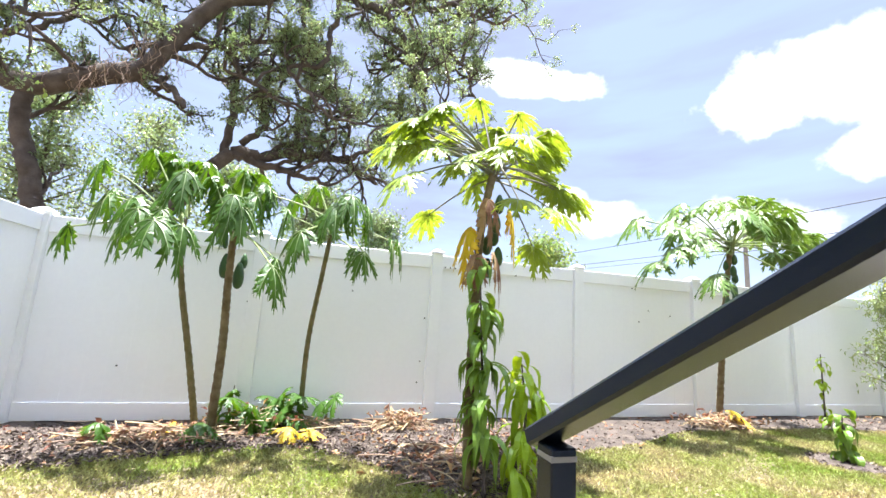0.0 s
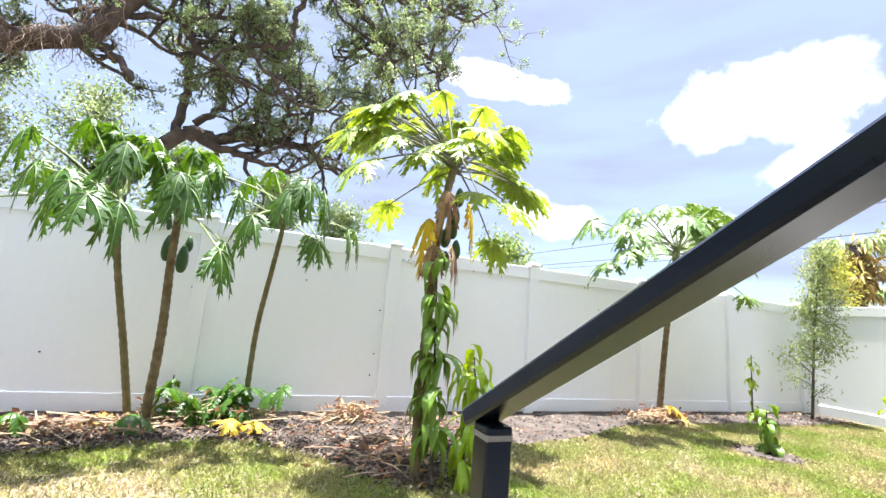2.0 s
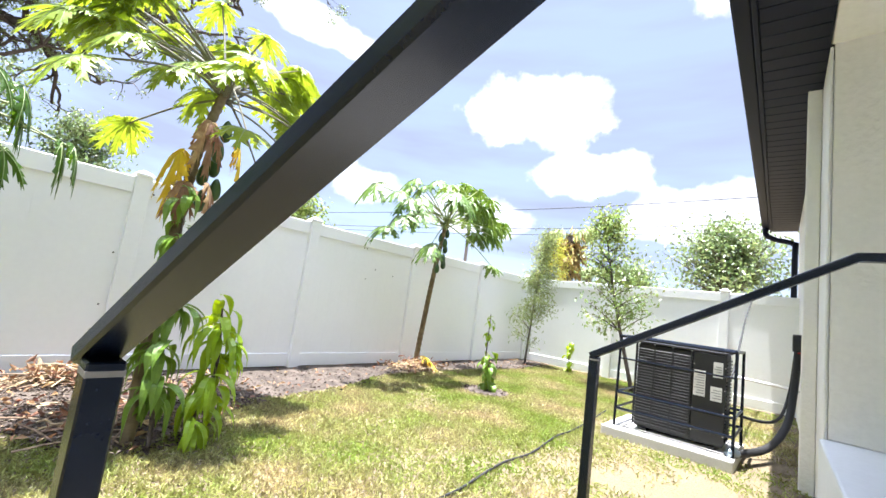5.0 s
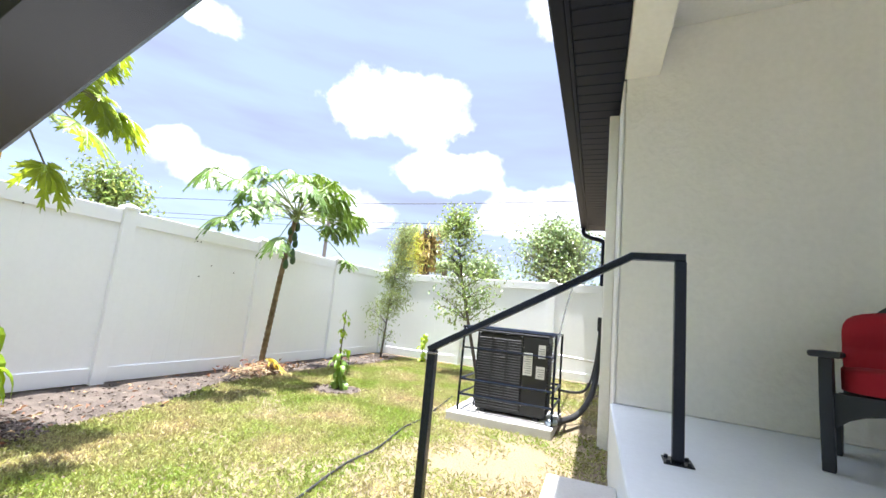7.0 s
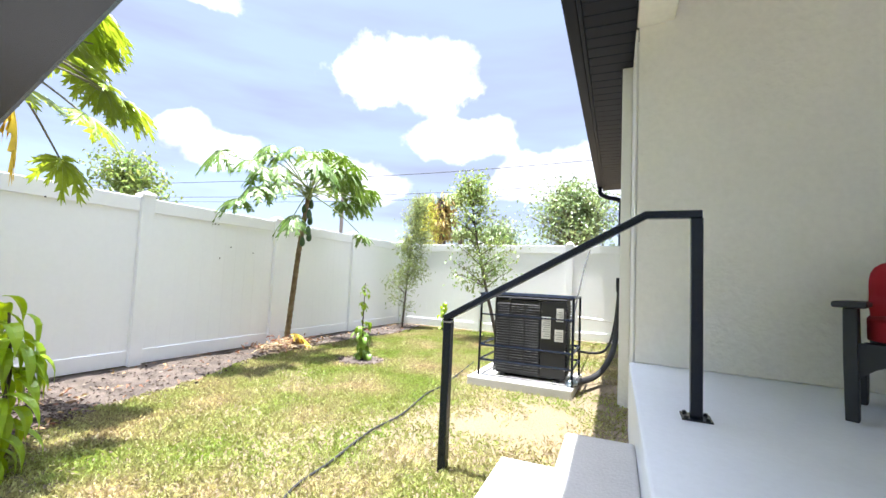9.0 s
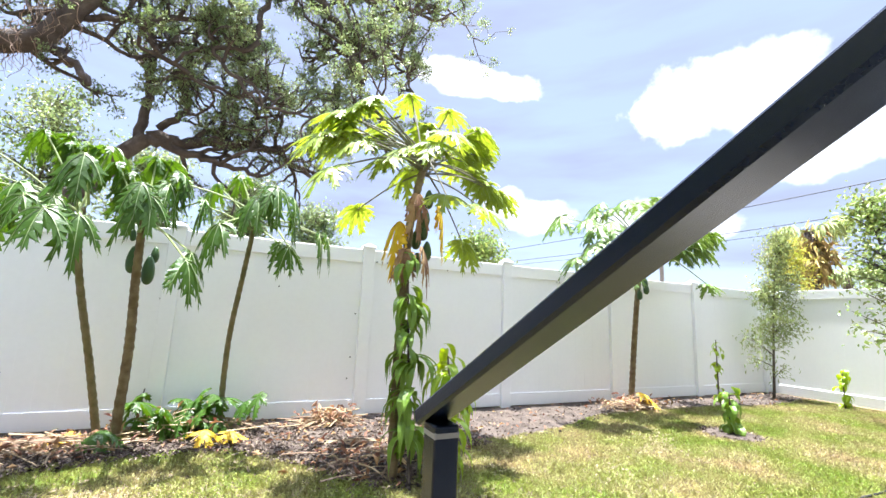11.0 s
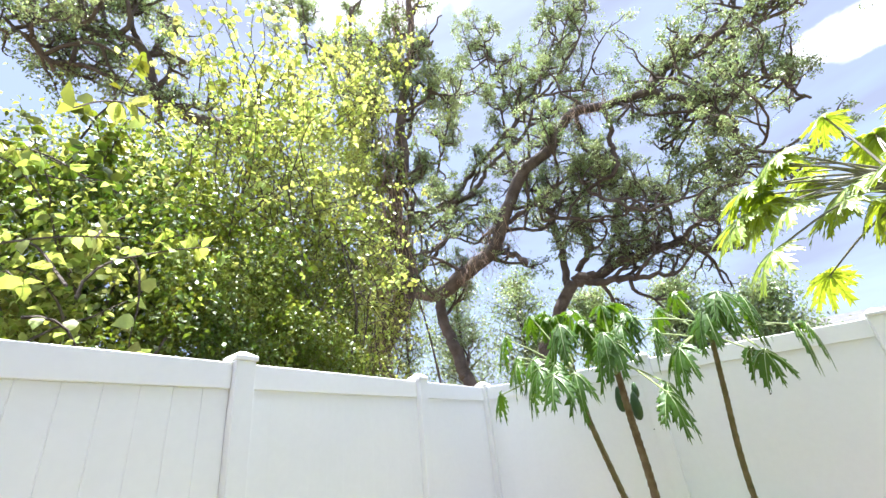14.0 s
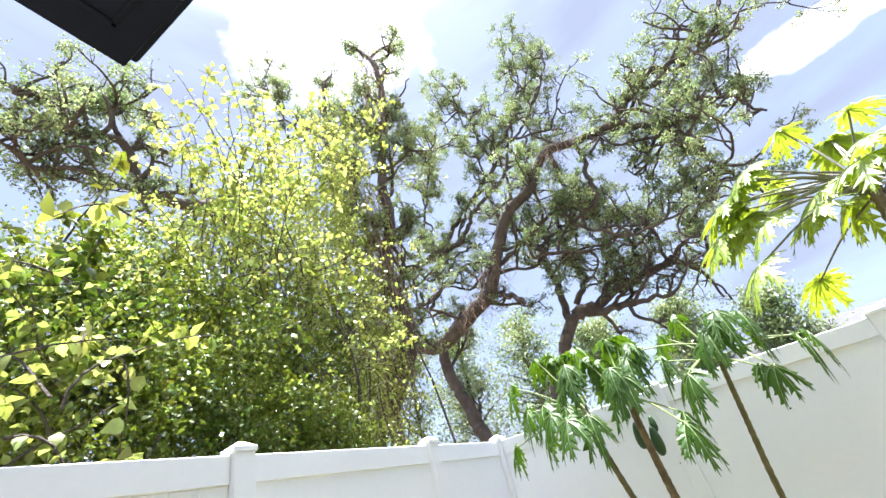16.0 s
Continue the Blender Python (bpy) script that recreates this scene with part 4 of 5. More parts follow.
hanging_stems("tangle of dry brown stems hanging down the oak trunk", [(-6.9, 2.9, 8.2), (-7.0, 2.9, 7.2), (-6.9, 2.9, 6.2), (-7.3, 2.9, 5.0), (-6.8, 2.9, 9.6)], 57, 26, 2.2, 0.015, 0.26)
hanging_stems("dry roots and straw hanging from the arching oak limb", [(-6.5, 6.6, 6.6), (-6.0, 6.6, 6.9), (-5.6, 6.5, 7.3), (-7.0, 6.7, 6.4), (-2.3, 6.3, 10.1), (-1.9, 6.3, 10.1)], 58, 24, 0.8, 0.010, 0.26)
hanging_stems("bare creeper stems trailing from the oak top", [(-6.1, 3.1, 15.6), (-6.2, 3.1, 14.4), (-6.1, 3.1, 13.0)], 59, 26, 2.2, 0.012, 0.28)


# vine-covered thicket beyond the side fence
def thicket(label, blobs, seed, n, size, materials, share=0.58, name="vine_thicket", group="vine thickets"):
    """A mass of climbing vines: stems inside, leaves thick at the outside."""
    rng = np.random.default_rng(seed)
    t = thing(name, label, "vine", group)
    stems = Soup()
    tot = sum(r[0] * r[2] for _, r in blobs)
    allp = []
    for c, r in blobs:
        c, r = np.array(c), np.array(r)
        for i in range(5):
            q = c + rng.normal(size=3) * r * 0.35
            b = np.array([q[0] + rng.normal() * 0.4, q[1] + rng.normal() * 0.4, max(-0.05, c[2] - r[2] - 1.0)])
            stems.tube(smooth_path([b, (b + q) / 2 + rng.normal(size=3) * 0.25, q], 5), 0.03, 0.01, 5)
        m = int(n * r[0] * r[2] / tot)
        u = rng.normal(size=(m * 2, 3))
        u /= np.linalg.norm(u, axis=1)[:, None]
        lump = np.array([noise.noise(Vector(a * 2.3 + c)) for a in u])
        keep = lump > -0.16
        u, lump = u[keep][:m], lump[keep][:m]
        allp.append(c + u * r * (0.68 + 0.95 * lump + rng.normal(size=len(u)) * 0.13)[:, None])
    stems.obj("woody_growth", OAK_BARK, t, kind="stuff")
    p = np.vstack(allp)
    p = p[p[:, 2] > 0.05]
    pick = rng.uniform(size=len(p)) * 0.6 + np.array([0.75 * noise.noise(Vector(q * 0.9)) for q in p])
    leaf_mesh("foliage", p[pick < share], size, materials[0], t, rng, 0.5, 0.5, ovate=True)
    leaf_mesh("foliage", p[pick >= share], size * 1.15, materials[1], t, rng, 0.55, 0.35, label="sunlit yellow-green vine leaves", ovate=True)
    return t


thicket("dense green vine thicket rising above the side fence", [((-5.6, -4.6, 2.2), (1.1, 1.2, 1.5)), ((-5.5, -3.4, 2.2), (1.0, 1.3, 1.7)), ((-5.7, -2.2, 2.5), (1.1, 1.3, 1.8)), ((-6.0, -1.0, 2.4), (1.0, 1.0, 1.6)), ((-6.2, -0.2, 2.0), (0.8, 0.7, 1.1)), ((-6.6, -3.0, 3.5), (1.1, 2.0, 1.3))], 61, 130000, 0.056, (VINE_LEAF, VINE_SUNLIT), 0.66)

thicket("airy vine growth climbing round the oak trunks", [((-6.8, 1.0, 4.4), (0.9, 1.0, 1.9)), ((-7.5, 2.7, 5.4), (0.8, 0.8, 2.6)), ((-6.6, -0.6, 5.0), (0.9, 1.0, 1.6)), ((-6.4, -2.0, 5.0), (0.8, 0.8, 1.2)), ((-7.6, 2.9, 8.6), (0.7, 0.8, 1.6)), ((-7.0, -0.5, 6.4), (0.9, 1.2, 1.3)), ((-7.1, 0.9, 7.2), (0.9, 0.9, 1.7)), ((-7.5, 2.6, 11.2), (0.6, 0.7, 1.5))], 67, 27000, 0.068, (VINE_MID, VINE_SUNLIT), 0.40)


def vine_sprays(label, roots, seed, per, L, rise, size, material, hang=0.0, count=26):
    """Long loose shoots that rise and arch over, with leaves in two rows."""
    rng = np.random.default_rng(seed)
    t = thing("climbing_vine", label, "vine", "vine thickets")
    s, pts, dirs = Soup(), [], []
    for r in roots:
        for i in range(per):
            a = np.array(r, float) + rng.normal(size=3) * 0.25
            d = rng.normal(size=3) * 0.55 + np.array([0.15, 0, rise])
            d /= np.linalg.norm(d)
            p = [a]
            n = 9
            ln = L * rng.uniform(0.5, 1.2)
            for k in range(n):
                d = d + rng.normal(size=3) * 0.16 + np.array([0, 0, -0.10 - hang])
                d /= np.linalg.norm(d)
                p.append(p[-1] + d * ln / n)
            p = np.array(p)
            s.tube(p, 0.010, 0.003, 4)
            for f in rng.uniform(0.1, 1.0, count):
                k = min(n - 1, int(f * n))
                q = p[k] + (p[k + 1] - p[k]) * (f * n - k)
                side = np.cross(p[k + 1] - p[k], rng.normal(size=3))
                pts.append(q), dirs.append(side / (np.linalg.norm(side) + 1e-9))
    s.obj("woody_growth", OAK_BARK, t, kind="stuff")
    leaf_mesh("foliage", pts, size, material, t, rng, 0.62, 0.3, dirs=dirs, ovate=True, fold=0.1)
    return t


vine_sprays("bright yellow-green vine shoots reaching above the thicket", [(-5.8, -2.3, 3.9), (-5.8, -1.9, 4.4), (-6.0, -1.4, 4.6), (-6.2, -0.7, 4.4), (-6.2, -1.6, 5.3), (-6.4, 0.0, 4.6)], 62, 18, 2.2, 1.1, 0.085, VINE_SUNLIT, count=34)
vine_sprays("yellowing vine hanging down the oak trunk", [(-7.4, 2.2, 6.6), (-7.4, 2.4, 5.6), (-7.3, 2.1, 7.6), (-7.7, 2.6, 8.6), (-7.2, 2.3, 4.6)], 64, 16, 1.9, 0.2, 0.095, VINE_SUNLIT, 0.15)
vine_sprays("tall loose yellow-green vine shoots with large leaves", [(-6.6, -2.0, 6.3), (-6.6, -1.3, 6.8), (-6.7, -0.6, 7.0), (-6.7, 0.3, 7.8), (-6.8, 1.0, 8.2)], 68, 16, 2.4, 1.3, 0.13, VINE_SUNLIT, count=30)
vine_sprays("pale vine curtain hanging in the oak crown", [(-6.8, 1.6, 10.2), (-6.9, 2.2, 11.8), (-6.8, 2.6, 9.2), (-6.8, 0.9, 9.6)], 69, 16, 2.4, 0.3, 0.10, VINE_SUNLIT, 0.12, count=30)
vine_sprays("yellow-green vine leaves in front of the oak trunks", [(-5.6, -0.9, 3.2), (-5.8, -0.2, 3.4), (-6.0, 0.5, 3.8), (-5.9, -0.6, 4.4), (-6.2, 0.9, 4.8)], 70, 14, 1.7, 0.9, 0.085, VINE_SUNLIT, 0.04, count=26)
vine_sprays("green vine shoots over the thicket top", [(-5.5, -4.3, 3.4), (-5.4, -3.6, 3.5), (-5.5, -2.8, 3.6), (-5.8, -1.2, 3.9), (-6.3, 0.4, 4.0)], 65, 14, 1.1, 0.8, 0.10, VINE_LEAF)
vine_sprays("loose bright vine shoots leaning over the side fence", [(-4.6, -4.75, 2.2), (-4.5, -4.1, 2.1), (-4.6, -4.6, 3.0), (-4.6, -3.7, 2.2)], 63, 4, 1.1, 1.0, 0.105, VINE_SUNLIT, count=16)
vine_sprays("hanging branch with large pale green leaves over the side fence", [(-4.3, -3.8, 2.95), (-4.35, -3.7, 2.75)], 60, 3, 0.75, 0.1, 0.17, VINE_SUNLIT, 0.22, count=11)
vine_sprays("dark creeper draped from the bare oak top", [(-6.8, 3.1, 14.8), (-7.0, 3.1, 14.0), (-7.0, 3.1, 13.2), (-8.3, 3.4, 12.4)], 66, 16, 1.7, -0.3, 0.10, OAK_LEAF, 0.25)


# small trees in and behind the yard
def small_tree(name, label, base, top, width, n, size, material, seed, group="", category="tree", r=0.03, aspect=0.5, droop=0.2, low=0.25, clumps=40, cl=0.16):
    rng = np.random.default_rng(seed)
    t = thing(name, label, category, group)
    a, b = np.array(base, float), np.array(top, float)
    s = Soup()
    p = smooth_path([a - (0, 0, 0.04), (a + b) / 2 + rng.normal(size=3) * 0.05 * np.array([1, 1, 0]), b], 8)
    s.tube(p, r, r * 0.2, 7)
    pts = []
    for i in range(clumps):
        f = low + (1 - low) * rng.uniform() ** 0.8
        c = p[int(f * (len(p) - 1))]
        az = rng.uniform(0, 2 * math.pi)
        reach = width * (1.15 - 0.75 * (f - low) / (1 - low)) * rng.uniform(0.35, 1.0)
        e = c + np.array([math.cos(az) * reach, math.sin(az) * reach, reach * rng.uniform(0.1, 0.8)])
        s.tube(smooth_path([c, (c + e) / 2 + (0, 0, 0.06 * reach), e], 4), r * 0.3, 0.003, 5)
        k = n // clumps
        along = rng.uniform(0.3, 1.05, k)[:, None]
        pts.append(c + (e - c) * along + rng.normal(size=(k, 3)) * cl)
    s.obj("trunk", OAK_BARK, t, smooth=True)
    leaf_mesh("crown", np.vstack(pts), size, material, t, rng, aspect, droop)
    return t


small_tree("feathery_tree", "thin tree with feathery grey-green leaves in the fence corner", (6.75, -0.42, 0), (6.85, -0.62, 2.85), 0.52, 4200, 0.07, GREY_LEAF, 71, low=0.18, clumps=60, aspect=0.16, droop=0.9, cl=0.08, r=0.022)
small_tree("feathery_tree", "bright yellow-green feathery tree behind the end fence", (7.9, -0.1, 0), (7.9, -0.25, 2.75), 0.55, 3400, 0.065, FEATHER_LEAF, 72, low=0.55, clumps=50, aspect=0.18, droop=0.6, cl=0.12, r=0.03)
small_tree("leafy_tree", "young leafy tree with small green leaves by the end fence", (6.3, -2.62, 0), (6.25, -1.95, 3.0), 0.72, 2900, 0.07, SHRUB_LEAF, 73, low=0.32, clumps=70, cl=0.10, r=0.035)
small_tree("background_bush", "green bushy treetop behind the back fence", (5.0, 6.2, 0), (5.0, 6.2, 3.5), 1.0, 3200, 0.13, SHRUB_LEAF, 74, low=0.4, clumps=40, cl=0.22, r=0.06)
small_tree("background_tree", "far rounded treetop beyond the end fence", (17, -2.6, 0), (17, -2.6, 4.7), 2.4, 7500, 0.16, OAK_LEAF, 75, low=0.4, clumps=90, cl=0.35, r=0.15)
small_tree("background_tree", "far treetop beyond the yard", (19, 1.5, 0), (19, 1.5, 3.2), 2.2, 7000, 0.16, OAK_LEAF, 76, low=0.4, clumps=50, cl=0.35, r=0.12)

for bx, by, bh, bw, sd in ((-12.0, 10.0, 8.0, 2.2, 170), (-9.6, 10.5, 7.4, 2.2, 171), (-7.0, 11.0, 7.2, 2.2, 172), (-4.4, 11.4, 6.0, 2.0, 173), (-1.6, 11.5, 5.6, 1.9, 174), (0.8, 10.6, 4.5, 1.5, 175), (-15.0, 10.0, 8.6, 2.4, 176)):
    small_tree("background_tree", "grey-green treetop far behind the back fence", (bx, by, 0), (bx, by, bh), bw, 7800, 0.12, OAK_LEAF, sd, "far treetops", low=0.3, clumps=60, cl=0.24, r=0.1)


def palm(label, base, h, seed, skirt=True):
    rng = np.random.default_rng(seed)
    t = thing("palm_tree", label, "palm", "far palms")
    s = Soup()
    s.tube(smooth_path([(base[0], base[1], -0.05), (base[0] + 0.05, base[1], h * 0.5), (base[0], base[1], h)], 6), 0.16, 0.12, 9)
    s.obj("trunk", OAK_BARK, t, smooth=True)
    top = np.array([base[0], base[1], h])
    for i in range(16):
        az, el = rng.uniform(0, 6.28), rng.uniform(0.0, 1.1)
        f = Soup()
        for j in range(-7, 8):
            a = az + j * 0.16
            long_leaf(f, top + np.array([math.cos(az), math.sin(az), el * 0.6]) * 0.45, (math.cos(a), math.sin(a), 0), 0.55, 0.05, rng, 0.5)
        f.tube([top, top + np.array([math.cos(az), math.sin(az), el * 0.6]) * 0.45], 0.012, 0.008, 5)
        f.obj("frond", GREY_LEAF, t)
    if skirt:
        c = top - np.array([0, 0, 0.55]) + rng.normal(size=(420, 3)) * np.array([0.16, 0.16, 0.28])
        leaf_mesh("dry_skirt", c, 0.35, PALM_BROWN, t, rng, 0.15, 1.6, label="brown dried fronds hanging under the crown")
    return t


palm("palm with a brown skirt of dried fronds behind the fence", (11.0, 0.75), 3.5, 81)
palm("fan palm beyond the end fence", (16.0, 2.1), 2.9, 82, False)


# ---- air conditioner ----
def air_conditioner():
    x0, x1, y0, y1, z0, z1 = 3.42, 3.80, -4.17, -3.43, 0.115, 0.915
    pad = part("equipment_pad", boxed((3.22, -4.26, -0.03), (4.05, -3.22, 0.09), 0.012, 2), CONCRETE, None, "pale concrete pad under the air conditioner")
    tagged(pad, category="pad")
    a = thing("air_conditioner", "black outdoor air-conditioning unit with louvred grille on a concrete pad", "air conditioner")
    part("body", boxed((x0 + 0.03, y0 + 0.012, z0), (x1, y1 - 0.012, z1 - 0.02), 0.02, 2), AC_BLACK, a)
    part("top_panel", boxed((x0 + 0.005, y0, z1 - 0.02), (x1 + 0.02, y1, z1), 0.008, 2), AC_BLACK, a)
    panel = part("service_panel", boxed((x0 + 0.006, y0 + 0.004, z0 + 0.03), (x0 + 0.029, y0 + 0.255, z1 - 0.025), 0.004), AC_BLACK, a)
    for i in range(27):
        z = z0 + 0.035 + i * 0.0262
        part("louvre", boxed((x0 + 0.004, y0 + 0.262, z), (x0 + 0.028, y1 - 0.004, z + 0.012), 0.002), AC_BLACK, a)
    for i in range(4):
        y = y0 + 0.262 + (y1 - y0 - 0.28) * i / 3
        part("grille_post", boxed((x0, y, z0 + 0.02), (x0 + 0.006, y + 0.014, z1 - 0.022), 0.002), AC_BLACK, a)
    for i in range(24):
        z = z0 + 0.05 + i * 0.029
        part("louvre", boxed((x0 + 0.06, y0 - 0.001, z), (x1 - 0.03, y0 + 0.011, z + 0.013), 0.002), AC_BLACK, a)
    for (ya, yb, za, zb) in ((0.155, 0.245, 0.44, 0.66), (0.03, 0.10, 0.62, 0.75), (0.03, 0.115, 0.42, 0.54)):
        lab = part("label_plate", boxed((x0 + 0.003, y0 + ya, z0 + za - 0.04), (x0 + 0.0055, y0 + yb, z0 + zb - 0.04), 0), PAPER, panel, "white printed information label")
        n = int((zb - za) / 0.022)
        for k in range(1, n):
            part("print_bar", boxed((x0 + 0.0018, y0 + ya + 0.008, z0 + za - 0.04 + k * 0.022), (x0 + 0.0028, y0 + yb - 0.008 - 0.01 * (k % 3), z0 + za - 0.04 + k * 0.022 + 0.006), 0), PRINT, lab)
    for i in range(4):
        for y in (y0 + 0.012, y0 + 0.247):
            b = bmesh.new()
            bmesh.ops.create_cone(b, cap_ends=True, segments=8, radius1=0.006, radius2=0.004, depth=0.005, matrix=Matrix.Translation((x0 + 0.004, y, z0 + 0.1 + i * 0.19)) @ Matrix.Rotation(-math.pi / 2, 4, "Y"))
            part("screw", b, GALV, panel)
    # feet
    for y in (y0 + 0.1, y1 - 0.1):
        part("foot", boxed((x0 + 0.02, y - 0.03, 0.088), (x1, y + 0.03, z0), 0.003), AC_BLACK, a)
    return a


air_conditioner()


def cage():
    c = thing("guard_cage", "black tube guard frame round the air conditioner", "guard")
    x0, x1, y0, y1, zt = 3.34, 3.94, -4.24, -3.30, 0.935

    def bar(p, q, r=0.0125):
        s = Soup()
        s.tube([p, q], r, r, 8)
        s.obj("bar", BLACK_METAL, c, smooth=False)

    for x in (x0, x1):
        for y in (y0, y1):
            bar((x, y, 0.085), (x + (0.03 if x == x0 else -0.02), y, zt))
    for z in (zt - 0.004, 0.40, 0.25):
        bar((x0 + 0.03 * z, y0, z), (x0 + 0.03 * z, y1, z))
        bar((x1, y0, z), (x1, y1, z))
        bar((x0, y0, z + 0.002), (x1, y0, z + 0.002))
        bar((x0, y1, z + 0.002), (x1, y1, z + 0.002))
    bar((x0 + 0.02, y0, 0.72), (x0 + 0.02, y1, 0.72), 0.008)
    bar((x0 + 0.3, y0, zt - 0.002), (x0 + 0.3, y1, zt - 0.002))
    return c


cage()


def run(name, label, category, pts, r, material, seg=8, n=8):
    s = Soup()
    s.tube(smooth_path(pts, n), r, r, seg)
    return tagged(s.obj(name, material, None, label, True), category=category)


box_ = thing("junction_box", "black wall box with a red switch for the air conditioner", "electrical box")
part("body", boxed((4.50, HY + 0.001, 1.0), (4.64, HY + 0.12, 1.17), 0.01, 2), AC_BLACK, box_)
part("switch", boxed((4.53, HY + 0.02, 0.985), (4.57, HY + 0.08, 0.999), 0.004), RED_FABRIC, box_, "red switch")
run("refrigerant_hose", "thick black insulated hose from wall to air conditioner", "hose", [(4.57, HY + 0.07, 1.02), (4.56, HY + 0.10, 0.6), (4.35, HY + 0.15, 0.30), (3.95, HY + 0.28, 0.13), (3.5, -4.30, 0.11), (3.36, -4.23, 0.12)], 0.032, RUBBER)
run("power_conduit", "thin black cable conduit beside the hose", "cable", [(4.60, HY + 0.09, 1.02), (4.61, HY + 0.13, 0.6), (4.4, HY + 0.2, 0.36), (4.05, HY + 0.33, 0.33), (3.72, -4.14, 0.40)], 0.014, RUBBER)
run("hose_fitting", "blue-grey metal hose coupling on the pad", "fitting", [(3.44, -4.26, 0.115), (3.34, -4.21, 0.125)], 0.034, BRONZE)
run("thin_cable", "thin black cable hanging from the fence to the air conditioner", "cable", [(7.28, -4.03, 1.70), (6.2, -4.05, 1.35), (5.0, -4.10, 0.95), (4.2, -4.14, 0.74), (3.78, -4.10, 0.52)], 0.011, WIRE)
run("drain_pipe", "white plastic pipe stub low at the wall", "pipe", [(6.2, HY + 0.002, 0.50), (6.2, -4.45, 0.52), (6.2, -4.08, 0.54)], 0.02, WHITE_PLASTIC)
run("garden_hose", "black hose lying across the lawn", "hose", [(-0.4, -3.55, 0.014), (0.1, -3.40, 0.016), (0.5, -3.34, 0.016), (0.8, -3.24, 0.016), (1.1, -3.21, 0.014), (1.6, -3.14, 0.018), (2.0, -3.15, 0.018), (2.6, -3.06, 0.018), (3.0, -3.05, 0.014), (3.6, -2.99, 0.016), (4.3, -2.9, 0.014)], 0.008, RUBBER)
run("fence_wire", "thin black stake leaning at the fence", "stake", [(-1.92, -0.14, 0.02), (-1.90, -0.10, 0.36)], 0.005, WIRE)

# downspout at the far end of the eaves
run("downspout", "black downspout curving from the gutter", "downspout", [(8.62, EY + 0.01, SZ + 0.06), (8.62, EY, SZ - 0.10), (8.55, EY - 0.14, SZ - 0.2), (8.40, HY + 0.06, SZ - 0.32), (8.36, HY + 0.05, SZ - 0.6), (8.36, HY + 0.05, 0.0)], 0.045, SOFFIT, 10)
# spotlight under the eaves corner
spot = thing("soffit_spotlight", "small black spotlight with a pale lens under the eaves", "light")
for nm, r0_, r1_, z_, d_, m_ in (("housing", 0.034, 0.03, SZ - 0.055, 0.075, BLACK_METAL), ("lens", 0.022, 0.024, SZ - 0.097, 0.01, WHITE_PLASTIC)):
    b_ = bmesh.new()
    bmesh.ops.create_cone(b_, cap_ends=True, segments=16, radius1=r0_, radius2=r1_, depth=d_, matrix=Matrix.Translation((-2.35, -4.535, z_)))
    part(nm, b_, m_, spot)

for o_ in ("junction_box", "soffit_spotlight", "downspout", "refrigerant_hose", "power_conduit", "drain_pipe"):
    bpy.data.objects[o_].matrix_world = HM

# overhead line beyond the end fence
pole = thing("utility_pole", "grey wooden utility pole far beyond the yard", "pole")
s = Soup()
s.tube([(20.3, 12.0, -0.1), (20.3, 12.0, 7.2)], 0.13, 0.10, 9)
s.obj("mast", GALV, pole)
s = Soup()
s.tube([(20.3, 11.4, 6.9), (20.3, 12.6, 6.9)], 0.05, 0.05, 6)
s.obj("crossarm", GALV, pole)
for z, r in ((7.05, 0.022), (5.9, 0.018), (5.55, 0.014)):
    run("overhead_wire", "thin dark overhead wire on the utility pole", "wire", [(20.1, 70, z + 1.9), (20.1, 32, z + 0.65), (20.15, 12.0, z), (20.1, -3, z - 0.02), (20.1, -30, z + 0.8)], r, WIRE, 5)

# neighbour's roof behind the back fence
nb = thing("neighbour_house", "low house with a grey roof behind the back fence", "house")
part("wall", boxed((-1.6, 9.2, -0.05), (4.5, 15, 2.5), 0.02), STUCCO_WHITE, nb)
r_ = bmesh.new()
v_ = [r_.verts.new(c_) for c_ in ((-2.0, 8.8, 2.5), (4.9, 8.8, 2.5), (4.9, 15.4, 2.5), (-2.0, 15.4, 2.5), (-2.0, 12.1, 3.5), (4.9, 12.1, 3.5))]
for f_ in ((0, 1, 5, 4), (2, 3, 4, 5), (0, 4, 3), (1, 2, 5), (3, 2, 1, 0)):
    r_.faces.new([v_[i] for i in f_])
part("roof", r_, ROOF, nb, "grey shingle roof")


# ---- porch chair ----
CHAIR = Matrix.Translation((1.66, -5.65, 0)) @ Matrix.Rotation(radians(-24), 4, "Z") @ Matrix.Translation((-1.78, 5.64, 0))


